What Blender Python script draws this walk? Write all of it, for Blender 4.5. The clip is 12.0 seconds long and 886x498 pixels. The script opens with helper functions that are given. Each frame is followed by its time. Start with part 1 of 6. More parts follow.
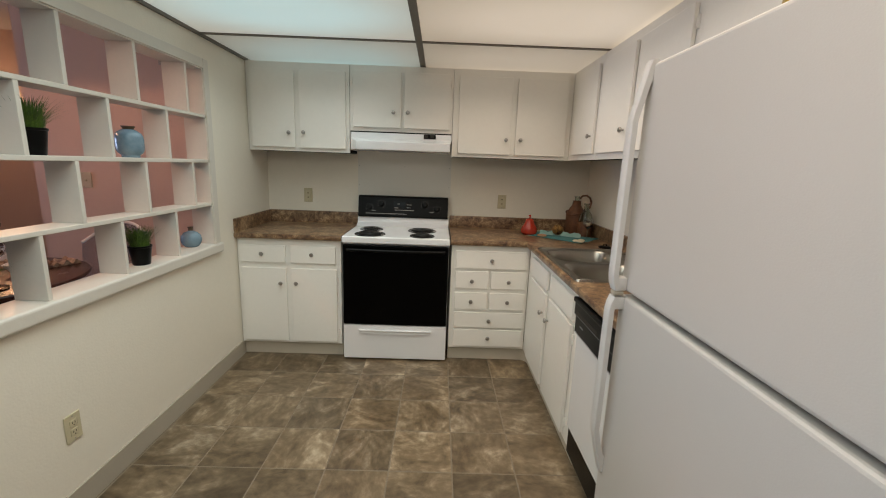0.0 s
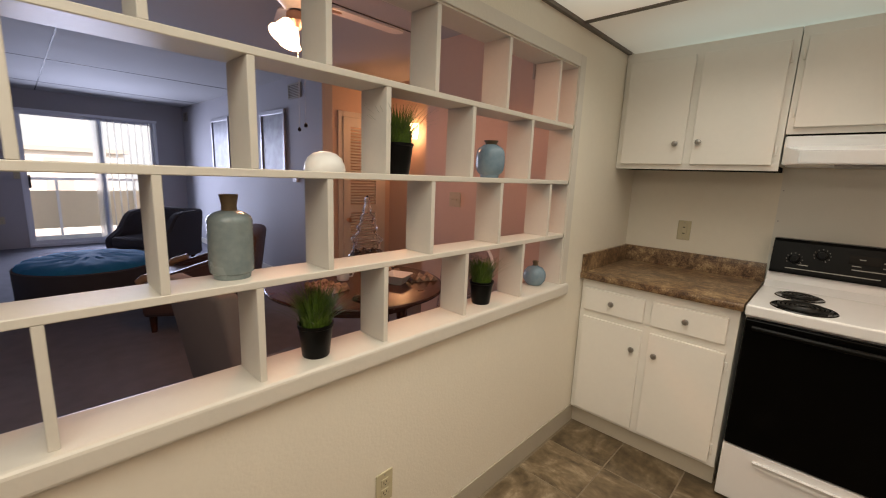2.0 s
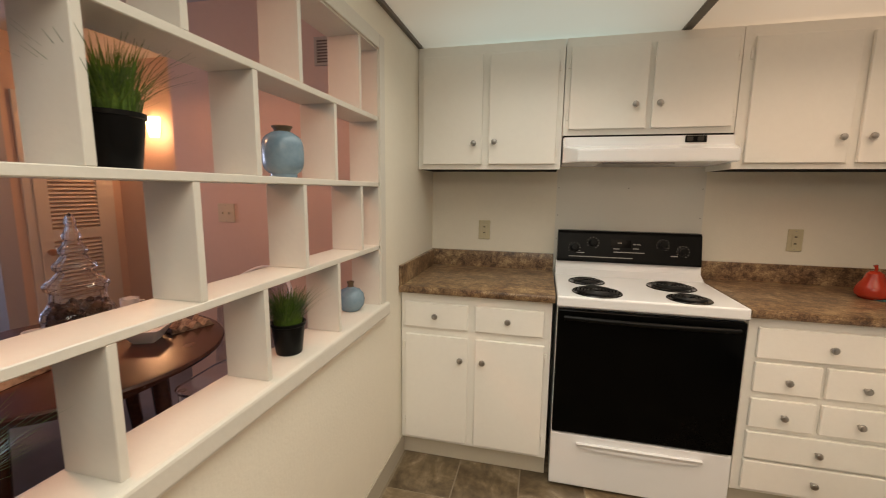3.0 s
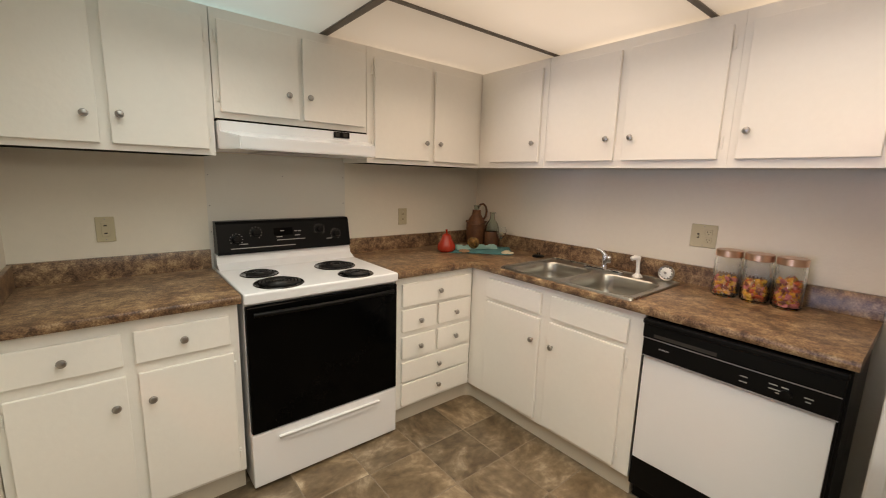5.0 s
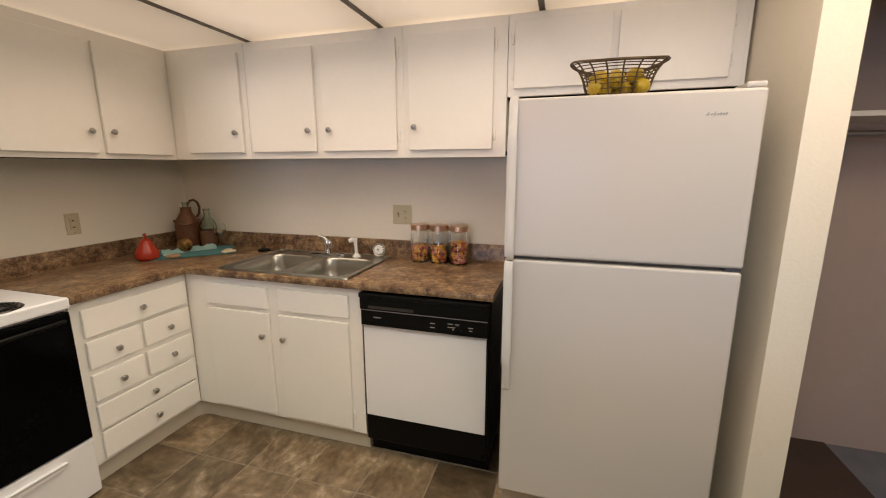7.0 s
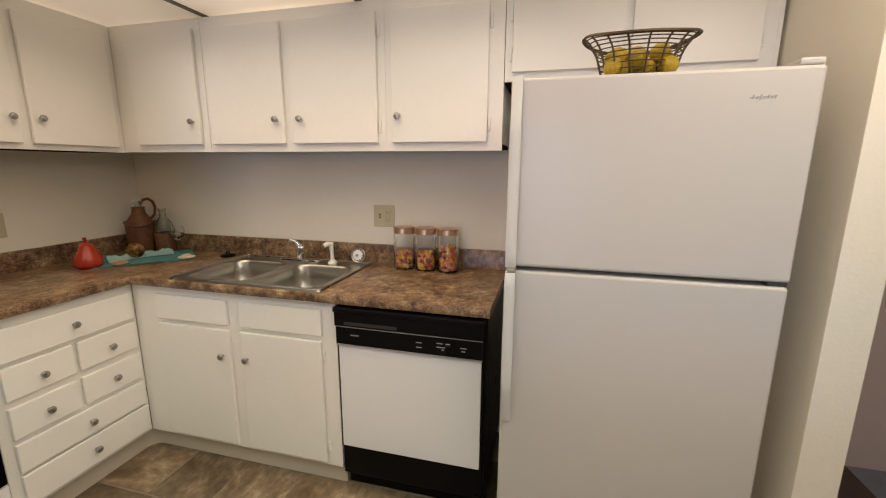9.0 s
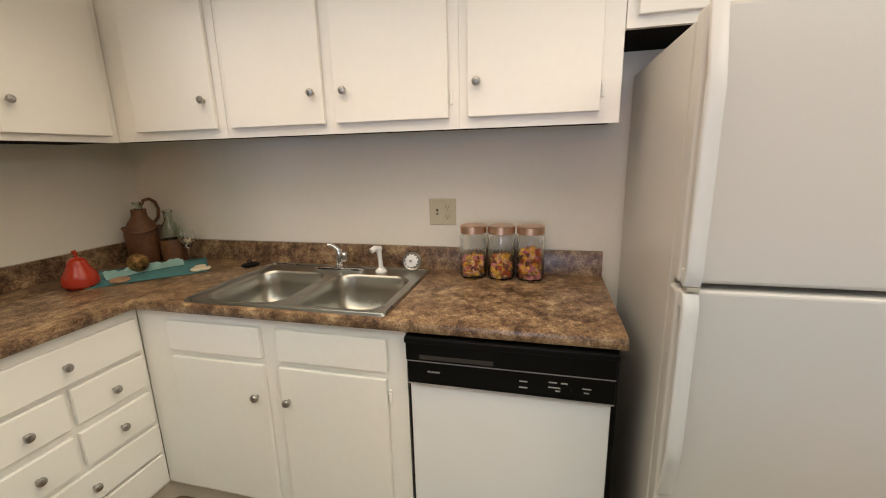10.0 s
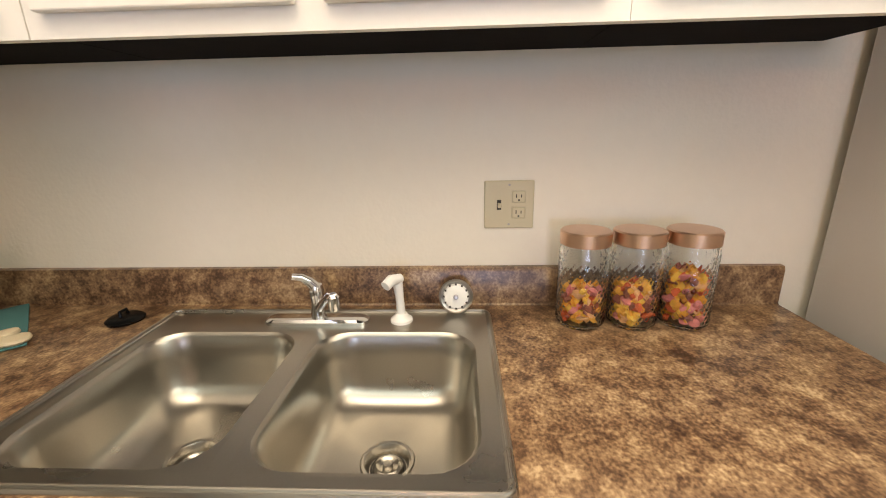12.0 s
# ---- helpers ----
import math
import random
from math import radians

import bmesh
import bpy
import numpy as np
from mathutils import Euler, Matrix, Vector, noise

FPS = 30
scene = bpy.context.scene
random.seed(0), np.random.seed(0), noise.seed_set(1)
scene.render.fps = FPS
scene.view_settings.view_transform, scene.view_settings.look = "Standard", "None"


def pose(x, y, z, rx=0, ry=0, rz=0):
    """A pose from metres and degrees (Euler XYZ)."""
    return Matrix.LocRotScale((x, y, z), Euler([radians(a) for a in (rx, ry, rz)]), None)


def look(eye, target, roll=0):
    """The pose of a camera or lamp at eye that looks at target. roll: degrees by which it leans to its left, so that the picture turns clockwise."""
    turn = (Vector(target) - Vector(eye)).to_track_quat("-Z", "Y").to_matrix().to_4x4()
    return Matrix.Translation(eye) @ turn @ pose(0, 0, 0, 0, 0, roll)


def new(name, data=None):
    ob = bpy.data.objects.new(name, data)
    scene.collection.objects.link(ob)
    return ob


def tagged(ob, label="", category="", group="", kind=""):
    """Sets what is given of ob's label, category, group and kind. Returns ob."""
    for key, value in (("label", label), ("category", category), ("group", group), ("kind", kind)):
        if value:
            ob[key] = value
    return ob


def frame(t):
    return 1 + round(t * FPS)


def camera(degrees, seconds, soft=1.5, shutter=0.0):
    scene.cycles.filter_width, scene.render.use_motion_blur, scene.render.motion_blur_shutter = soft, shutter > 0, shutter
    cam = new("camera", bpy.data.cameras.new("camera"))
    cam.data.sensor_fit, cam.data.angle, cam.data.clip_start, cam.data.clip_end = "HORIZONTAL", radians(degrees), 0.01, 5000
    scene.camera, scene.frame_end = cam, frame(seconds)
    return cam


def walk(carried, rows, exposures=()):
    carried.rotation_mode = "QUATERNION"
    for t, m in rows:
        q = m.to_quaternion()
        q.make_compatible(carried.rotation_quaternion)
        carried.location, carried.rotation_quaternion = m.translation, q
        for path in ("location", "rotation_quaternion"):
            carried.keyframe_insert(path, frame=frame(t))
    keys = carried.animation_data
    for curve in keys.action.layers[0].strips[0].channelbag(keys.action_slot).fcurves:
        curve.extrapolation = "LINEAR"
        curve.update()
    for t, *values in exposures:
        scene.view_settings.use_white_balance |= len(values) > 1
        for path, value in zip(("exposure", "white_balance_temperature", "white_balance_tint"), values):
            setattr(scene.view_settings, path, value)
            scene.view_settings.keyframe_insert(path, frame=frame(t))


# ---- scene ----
cam = camera(94.7, 12.0, soft=1.05, shutter=0.12)
PATH = [
    (0, (-0.028, 0.254, 1.424), (0.001, 2.213, 1.023), 2.1),
    (0.5, (-0.070, 0.466, 1.414), (-0.335, 2.408, 1.015), 1.3),
    (1, (-0.149, 0.689, 1.378), (-1.144, 2.384, 1.008), 2.2),
    (1.5, (-0.225, 0.833, 1.402), (-1.707, 2.127, 1.039), 2.7),
    (2, (-0.485, 0.945, 1.411), (-1.842, 2.370, 1.054), 2.3),
    (2.5, (-0.664, 1.065, 1.414), (-1.622, 2.784, 1.061), 1.2),
    (3, (-0.788, 1.229, 1.378), (-1.253, 3.153, 1.092), 0.7),
    (3.5, (-0.890, 1.349, 1.403), (-0.831, 3.332, 1.152), 1.4),
    (3.7, (-0.935, 1.369, 1.402), (-0.656, 3.33, 1.15), 1.8),
    (5.3, (-1.108, 1.267, 1.433), (0.286, 2.649, 1.046), 0.4),
    (5.5, (-1.092, 1.246, 1.450), (0.391, 2.521, 1.033), -0.6),
    (6, (-1.082, 1.189, 1.45), (0.593, 2.199, 1.031), -0.8),
    (6.5, (-1.082, 1.148, 1.44), (0.723, 1.916, 1.047), -0.2),
    (7, (-1.059, 1.113, 1.445), (0.819, 1.678, 1.052), -0.1),
    (7.2, (-1.049, 1.086, 1.451), (0.846, 1.588, 1.055), -0.2),
    (8.8, (-0.937, 1.147, 1.429), (0.973, 1.606, 1.053), 1.5),
    (9, (-0.820, 1.202, 1.424), (1.080, 1.691, 1.031), 0.3),
    (9.5, (-0.661, 1.435, 1.436), (1.248, 1.857, 1.013), -1.1),
    (10, (-0.5, 1.622, 1.404), (1.39, 2.103, 0.959), -1.4),
    (10.5, (-0.271, 1.74, 1.403), (1.572, 2.36, 0.936), -1.9),
    (11, (-0.109, 1.919, 1.368), (1.769, 2.337, 0.821), -1.0),
    (11.5, (0.06, 2.142, 1.361), (1.94, 2.302, 0.698), -1.5),
    (12, (0.246, 2.176, 1.343), (2.163, 2.266, 0.779), -1.2),
]
walk(cam, [(t, look(eye, target, roll)) for t, eye, target, roll in PATH], [(0, 1.02, 6750, 13), (1.0, 1.06, 7150, 16), (1.6, 0.94, 7950, 22), (2.5, 1.12, 8450, 23), (3.7, 1.30, 7700, 19), (5.4, 1.25, 7600, 19), (7.2, 1.15, 7700, 20), (9, 1.14, 7500, 17), (9.6, 1.20, 7280, 14), (10.4, 1.38, 7050, 13), (11, 1.52, 7000, 14), (12, 1.82, 7400, 14)])
# ---- world, light, exposure ----
SUN_UP, SUN_TURN = radians(38), radians(60)
world = bpy.data.worlds.new("world")
scene.world = world
world.use_nodes = True
wn = world.node_tree.nodes
sky = wn.new("ShaderNodeTexSky")
sky.sky_type, sky.sun_disc, sky.sun_elevation, sky.sun_rotation = "NISHITA", False, SUN_UP, SUN_TURN
world.node_tree.links.new(sky.outputs[0], wn["Background"].inputs[0])
wn["Background"].inputs[1].default_value = 0.15
sun = new("sun", bpy.data.lights.new("sun", "SUN"))
sun.data.energy, sun.data.angle, sun.data.color = 3.0, radians(0.6), (1, 0.95, 0.88)
sun.matrix_world = pose(0, 0, 8, 52, 0, 100)


def area_lamp(name, m, sx, sy, watts, colour):
    ob = new(name, bpy.data.lights.new(name, "AREA"))
    ob.data.shape, ob.data.size, ob.data.size_y = "RECTANGLE", sx, sy
    ob.data.energy, ob.data.color = watts, colour
    ob.matrix_world = m
    return ob


def bulb(name, place, watts, colour, size=0.05):
    ob = new(name, bpy.data.lights.new(name, "POINT"))
    ob.data.energy, ob.data.color, ob.data.shadow_soft_size = watts, colour, size
    ob.location = place
    return ob


# fill lamps added below the diffusers: cool on the lattice side, warm on the sink side
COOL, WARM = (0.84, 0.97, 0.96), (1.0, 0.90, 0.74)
# the rear pair is stronger, to brighten the cabinet fronts ahead of it
for name, x, y, length, watts, colour in (("cool_panel_fill", -0.80, 2.20, 1.90, 4.4, COOL), ("cool_panel_fill", -0.80, 0.40, 1.40, 6.0, COOL), ("warm_panel_fill", 0.36, 2.20, 1.90, 3.9, WARM), ("warm_panel_fill", -0.02, 0.30, 1.20, 4.3, WARM)):
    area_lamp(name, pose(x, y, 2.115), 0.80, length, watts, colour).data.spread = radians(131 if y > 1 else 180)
area_lamp("window_daylight", look((-9.55, 1.98, 1.1), (0, 1.98, 0.9)), 1.75, 1.95, 43, (0.45, 0.62, 1.0)).data.spread = radians(130)
fan_bulb = new("fan_bulb", bpy.data.lights.new("fan_bulb", "SPOT"))
fan_bulb.data.energy, fan_bulb.data.color, fan_bulb.data.shadow_soft_size = 9, (1.0, 0.50, 0.32), 0.07
fan_bulb.data.spot_size, fan_bulb.data.spot_blend = radians(179), 0.1
fan_bulb.location = (-2.56, 2.00, 1.99)
bulb("fan_glow", (-2.56, 2.00, 1.98), 2.5, (1.0, 0.50, 0.32), 0.07)
bulb("sconce_bulb", (-4.09, 4.10, 1.86), 2.6, (1.0, 0.55, 0.32), 0.05)


# ---- materials ----
def material(name, colour, rough=0.5, metal=0.0, second=None, scale=6.0, fine=120.0, amount=0.35, bump=0.06, bump_scale=200.0, uneven=1.0, **more):
    """A surface with two scales of variation and fine relief."""
    m = bpy.data.materials.new(name)
    m.use_nodes = True
    nt, b = m.node_tree, m.node_tree.nodes["Principled BSDF"]
    co = nt.nodes.new("ShaderNodeTexCoord")
    big, small = nt.nodes.new("ShaderNodeTexNoise"), nt.nodes.new("ShaderNodeTexNoise")
    for n, s in ((big, scale), (small, fine)):
        n.inputs["Scale"].default_value, n.inputs["Detail"].default_value = s, 5
        nt.links.new(co.outputs["Object"], n.inputs["Vector"])
    add = nt.nodes.new("ShaderNodeMath")
    add.operation = "MULTIPLY_ADD"
    add.inputs[1].default_value, add.inputs[2].default_value = 0.4, 0.0
    nt.links.new(small.outputs[0], add.inputs[0])
    tot = nt.nodes.new("ShaderNodeMath")
    tot.operation = "MULTIPLY_ADD"
    tot.inputs[1].default_value = 0.6
    nt.links.new(big.outputs[0], tot.inputs[0])
    nt.links.new(add.outputs[0], tot.inputs[2])
    ramp = nt.nodes.new("ShaderNodeValToRGB")
    second = second or tuple(c * (1 - amount * 0.5) for c in colour)
    ramp.color_ramp.elements[0].position, ramp.color_ramp.elements[1].position = 0.38, 0.62
    ramp.color_ramp.elements[0].color, ramp.color_ramp.elements[1].color = (*second, 1), (*colour, 1)
    nt.links.new(tot.outputs[0], ramp.inputs[0])
    nt.links.new(ramp.outputs[0], b.inputs["Base Color"])
    b.inputs["Roughness"].default_value, b.inputs["Metallic"].default_value = rough, metal
    vary = nt.nodes.new("ShaderNodeMapRange")
    vary.inputs["To Min"].default_value, vary.inputs["To Max"].default_value = max(rough - 0.07 * uneven, 0.02), min(rough + 0.09 * uneven, 1)
    nt.links.new(big.outputs[0], vary.inputs["Value"])
    nt.links.new(vary.outputs[0], b.inputs["Roughness"])
    if bump:
        rel, bn = nt.nodes.new("ShaderNodeTexNoise"), nt.nodes.new("ShaderNodeBump")
        rel.inputs["Scale"].default_value = bump_scale
        nt.links.new(co.outputs["Object"], rel.inputs["Vector"])
        bn.inputs["Strength"].default_value, bn.inputs["Distance"].default_value = bump, 0.01
        nt.links.new(rel.outputs[0], bn.inputs["Height"])
        nt.links.new(bn.outputs[0], b.inputs["Normal"])
    for key, value in more.items():
        b.inputs[key.replace("_", " ")].default_value = value
    return m


def stone(name, colours, scale, rough, random_shift=False, bump=0.05, stretch=(1, 1, 1), warp=0.9, fine=0.35, patch=0.0):
    """Marbled stone or laminate: noise warped by noise through several colours."""
    m = bpy.data.materials.new(name)
    m.use_nodes = True
    nt, b = m.node_tree, m.node_tree.nodes["Principled BSDF"]
    co, mp = nt.nodes.new("ShaderNodeTexCoord"), nt.nodes.new("ShaderNodeMapping")
    mp.inputs["Scale"].default_value = stretch
    nt.links.new(co.outputs["Object"], mp.inputs["Vector"])
    vec = mp.outputs[0]
    if random_shift:
        info, mul = nt.nodes.new("ShaderNodeObjectInfo"), nt.nodes.new("ShaderNodeMath")
        mul.operation, mul.inputs[1].default_value = "MULTIPLY", 40
        nt.links.new(info.outputs["Random"], mul.inputs[0])
        sh = nt.nodes.new("ShaderNodeVectorMath")
        nt.links.new(vec, sh.inputs[0])
        nt.links.new(mul.outputs[0], sh.inputs[1])
        vec = sh.outputs[0]
    n1, n2 = nt.nodes.new("ShaderNodeTexNoise"), nt.nodes.new("ShaderNodeTexNoise")
    n1.inputs["Scale"].default_value, n1.inputs["Detail"].default_value, n1.inputs["Distortion"].default_value = scale, 9, warp
    n1.inputs["Roughness"].default_value = 0.62
    n2.inputs["Scale"].default_value, n2.inputs["Detail"].default_value = scale * 5, 6
    for n in (n1, n2):
        nt.links.new(vec, n.inputs["Vector"])
    mix = nt.nodes.new("ShaderNodeMath")
    mix.operation, mix.inputs[1].default_value = "MULTIPLY_ADD", fine
    nt.links.new(n2.outputs[0], mix.inputs[0])
    part1 = nt.nodes.new("ShaderNodeMath")
    part1.operation, part1.inputs[1].default_value = "MULTIPLY", 1 - fine
    nt.links.new(n1.outputs[0], part1.inputs[0])
    nt.links.new(part1.outputs[0], mix.inputs[2])
    level = mix.outputs[0]
    if patch:
        n3, add = nt.nodes.new("ShaderNodeTexNoise"), nt.nodes.new("ShaderNodeMath")
        n3.inputs["Scale"].default_value, n3.inputs["Detail"].default_value = scale * 0.3, 3
        nt.links.new(vec, n3.inputs["Vector"])
        shift = nt.nodes.new("ShaderNodeMapRange")
        shift.inputs["From Min"].default_value, shift.inputs["From Max"].default_value = 0.3, 0.7
        shift.inputs["To Min"].default_value, shift.inputs["To Max"].default_value = -patch, patch
        nt.links.new(n3.outputs[0], shift.inputs["Value"])
        nt.links.new(shift.outputs[0], add.inputs[0])
        nt.links.new(level, add.inputs[1])
        level = add.outputs[0]
    ramp = nt.nodes.new("ShaderNodeValToRGB")
    el = ramp.color_ramp.elements
    for i, (p, c) in enumerate(colours):
        e = el[i] if i < 2 else el.new(p)
        e.position, e.color = p, (*c, 1)
    nt.links.new(level, ramp.inputs[0])
    out = ramp.outputs[0]
    if random_shift:
        hsv, rng = nt.nodes.new("ShaderNodeHueSaturation"), nt.nodes.new("ShaderNodeMapRange")
        rng.inputs["To Min"].default_value, rng.inputs["To Max"].default_value = 0.62, 1.18
        nt.links.new(info.outputs["Random"], rng.inputs["Value"])
        nt.links.new(rng.outputs[0], hsv.inputs["Value"])
        nt.links.new(out, hsv.inputs["Color"])
        out = hsv.outputs[0]
    nt.links.new(out, b.inputs["Base Color"])
    b.inputs["Roughness"].default_value = rough
    bn = nt.nodes.new("ShaderNodeBump")
    bn.inputs["Strength"].default_value, bn.inputs["Distance"].default_value = bump, 0.02
    nt.links.new(mix.outputs[0], bn.inputs["Height"])
    nt.links.new(bn.outputs[0], b.inputs["Normal"])
    return m


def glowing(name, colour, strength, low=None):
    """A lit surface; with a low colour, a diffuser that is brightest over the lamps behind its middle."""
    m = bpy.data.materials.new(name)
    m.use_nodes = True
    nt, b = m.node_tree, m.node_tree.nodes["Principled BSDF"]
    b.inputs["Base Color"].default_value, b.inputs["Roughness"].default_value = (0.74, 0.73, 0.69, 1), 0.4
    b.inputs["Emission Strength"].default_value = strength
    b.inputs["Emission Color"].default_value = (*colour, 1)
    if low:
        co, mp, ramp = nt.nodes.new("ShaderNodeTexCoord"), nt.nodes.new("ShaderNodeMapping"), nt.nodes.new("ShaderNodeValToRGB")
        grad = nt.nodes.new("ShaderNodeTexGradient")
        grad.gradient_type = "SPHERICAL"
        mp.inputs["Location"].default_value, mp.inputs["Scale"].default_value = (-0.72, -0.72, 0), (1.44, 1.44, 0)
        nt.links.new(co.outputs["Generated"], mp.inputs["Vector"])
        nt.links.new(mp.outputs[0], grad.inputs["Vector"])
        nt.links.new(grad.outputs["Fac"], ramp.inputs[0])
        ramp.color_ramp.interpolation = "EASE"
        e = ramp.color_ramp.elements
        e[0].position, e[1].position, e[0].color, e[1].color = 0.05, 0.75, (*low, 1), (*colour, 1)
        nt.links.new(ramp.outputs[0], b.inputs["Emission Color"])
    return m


def clear(name, colour=(1, 1, 1), rough=0.02, ior=1.45):
    m = bpy.data.materials.new(name)
    m.use_nodes = True
    b = m.node_tree.nodes["Principled BSDF"]
    b.inputs["Base Color"].default_value, b.inputs["Roughness"].default_value = (*colour, 1), rough
    b.inputs["IOR"].default_value, b.inputs["Transmission Weight"].default_value = ior, 1
    return m


WALL = material("wall_paint", (0.82, 0.77, 0.665), 0.6, amount=0.06, scale=1.5, fine=30, bump=0.10, bump_scale=90)
DINING = material("dining_paint", (0.66, 0.49, 0.385), 0.6, amount=0.06, scale=1.5, fine=30, bump=0.10, bump_scale=90)
GREY_WALL = material("living_paint", (0.44, 0.43, 0.45), 0.65, amount=0.06, scale=1.5, fine=30, bump=0.10, bump_scale=90)
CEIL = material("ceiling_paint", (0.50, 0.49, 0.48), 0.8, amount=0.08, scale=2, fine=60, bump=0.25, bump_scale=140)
CAB = material("cabinet_paint", (0.92, 0.895, 0.84), 0.38, amount=0.05, scale=3, fine=40, bump=0.05, bump_scale=60)
# near-black colour paints the shade under the white wall cabinets and above the hood
CAB_SHADE = material("cabinet_shade", (0.010, 0.008, 0.007), 0.9, Specular_IOR_Level=0.1)
TRIM = material("trim_paint", (0.69, 0.65, 0.58), 0.35, amount=0.06, scale=4, fine=50, bump=0.05, bump_scale=60)
TOE = material("toe_vinyl", (0.62, 0.56, 0.46), 0.5, amount=0.1)
VINYL = material("vinyl_base", (0.44, 0.395, 0.32), 0.5, amount=0.1)
APPL = material("appliance_enamel", (0.59, 0.56, 0.53), 0.30, amount=0.02, scale=0.7, bump=0.05, bump_scale=320, uneven=0.15)
HANDLE = material("handle_plastic", (0.68, 0.665, 0.65), 0.34, amount=0.03, bump=0.02)
RANGE_W = material("range_enamel", (0.85, 0.86, 0.875), 0.18, amount=0.02, bump=0)
BLACK = material("black_plastic", (0.005, 0.005, 0.005), 0.3, amount=0.3, bump=0.04, Specular_IOR_Level=0.12)
DRIP = material("black_drip_enamel", (0.006, 0.006, 0.006), 0.14, amount=0.3, bump=0, Specular_IOR_Level=0.6)
GLASS_B = material("black_oven_glass", (0.002, 0.002, 0.002), 0.08, amount=0.2, bump=0, Specular_IOR_Level=0.06)
CHROME = material("chrome", (0.75, 0.75, 0.76), 0.12, 1.0, amount=0.08, bump=0)
NICKEL = material("brushed_nickel", (0.42, 0.40, 0.38), 0.3, 1.0, amount=0.15, bump=0.03)
STEEL = material("stainless_steel", (0.44, 0.415, 0.37), 0.28, 1.0, amount=0.12, scale=4, fine=300, bump=0.02, bump_scale=500)
SILVERISH = material("dull_silver", (0.42, 0.41, 0.42), 0.4, 0.3)
BAR = material("bronze_bar", (0.16, 0.14, 0.12), 0.45, 0.4, amount=0.2)
ALMOND = material("almond_plate", (0.56, 0.50, 0.34), 0.4, amount=0.06)
DARKSLOT = material("dark_slot", (0.03, 0.025, 0.02), 0.6)
GREYPRINT = material("grey_print", (0.40, 0.40, 0.38), 0.5)
COIL = material("burner_coil", (0.02, 0.02, 0.02), 0.32, 0.4)
GROUT = material("grout", (0.25, 0.20, 0.145), 0.85, amount=0.2, bump=0.2)
CARPET = material("carpet", (0.225, 0.225, 0.26), 0.95, amount=0.35, scale=8, fine=260, bump=0.8, bump_scale=420)
COUNTER = stone("brown_laminate", [(0.34, (0.050, 0.024, 0.013)), (0.68, (0.50, 0.355, 0.205)), (0.42, (0.105, 0.056, 0.031)), (0.48, (0.178, 0.102, 0.055)), (0.54, (0.255, 0.156, 0.085)), (0.60, (0.36, 0.238, 0.134))], 33, 0.30, bump=0.02, warp=0.25, fine=0.42, patch=0.085)
TILE = stone("floor_tile", [(0.30, (0.070, 0.046, 0.025)), (0.70, (0.54, 0.44, 0.315)), (0.41, (0.130, 0.090, 0.052)), (0.50, (0.192, 0.137, 0.082)), (0.58, (0.285, 0.212, 0.135))], 4.8, 0.34, True, bump=0.05, stretch=(1.0, 1.4, 1), warp=0.8, fine=0.27, patch=0.05)


# ---- mesh helpers ----
def mesh_of(name, bm, mats, smooth=False):
    me = bpy.data.meshes.new(name)
    bm.normal_update()
    bm.to_mesh(me)
    bm.free()
    for mt in (mats if isinstance(mats, (list, tuple)) else [mats]):
        me.materials.append(mt)
    if smooth:
        for p in me.polygons:
            p.use_smooth = True
        me.set_sharp_from_angle(angle=radians(38))
    return me


def part(name, bm, mat, parent=None, label="", smooth=False):
    ob = new(name, mesh_of(name, bm, mat, smooth))
    ob.parent = parent
    return tagged(ob, label)


def thing(name, label, category, group="", m=None):
    ob = new(name)
    ob.empty_display_size = 0.1
    if m is not None:
        ob.matrix_basis = m
    return tagged(ob, label, category, group)


def box(bm, x0, x1, y0, y1, z0, z1, bevel=0.0, seg=2, mi=0):
    r = bmesh.ops.create_cube(bm, size=1, matrix=Matrix.LocRotScale(((x0 + x1) / 2, (y0 + y1) / 2, (z0 + z1) / 2), None, (x1 - x0, y1 - y0, z1 - z0)))
    faces = {f for v in r["verts"] for f in v.link_faces}
    for f in faces:
        f.material_index = mi
    if bevel:
        edges = {e for v in r["verts"] for e in v.link_edges}
        bmesh.ops.bevel(bm, geom=list(edges), offset=bevel, segments=seg, affect="EDGES", profile=0.5, material=mi)
    return bm


def boxed(*a, **k):
    return box(bmesh.new(), *a, **k)


def lathe(profile, seg=32, bm=None, at=(0, 0, 0), m=None):
    """A turned body: (radius, height) from the foot up, round z."""
    bm = bm or bmesh.new()
    rings = []
    t = (m or Matrix()) if m is not None else Matrix.Translation(at)
    for r, z in profile:
        if r < 1e-5:
            rings.append([bm.verts.new(t @ Vector((0, 0, z)))])
        else:
            rings.append([bm.verts.new(t @ Vector((r * math.cos(2 * math.pi * i / seg), r * math.sin(2 * math.pi * i / seg), z))) for i in range(seg)])
    for a, b in zip(rings, rings[1:]):
        for i in range(seg):
            j = (i + 1) % seg
            if len(a) == 1 and len(b) > 1:
                bm.faces.new((a[0], b[j], b[i]))
            elif len(b) == 1 and len(a) > 1:
                bm.faces.new((a[i], a[j], b[0]))
            elif len(a) > 1:
                bm.faces.new((a[i], a[j], b[j], b[i]))
    return bm


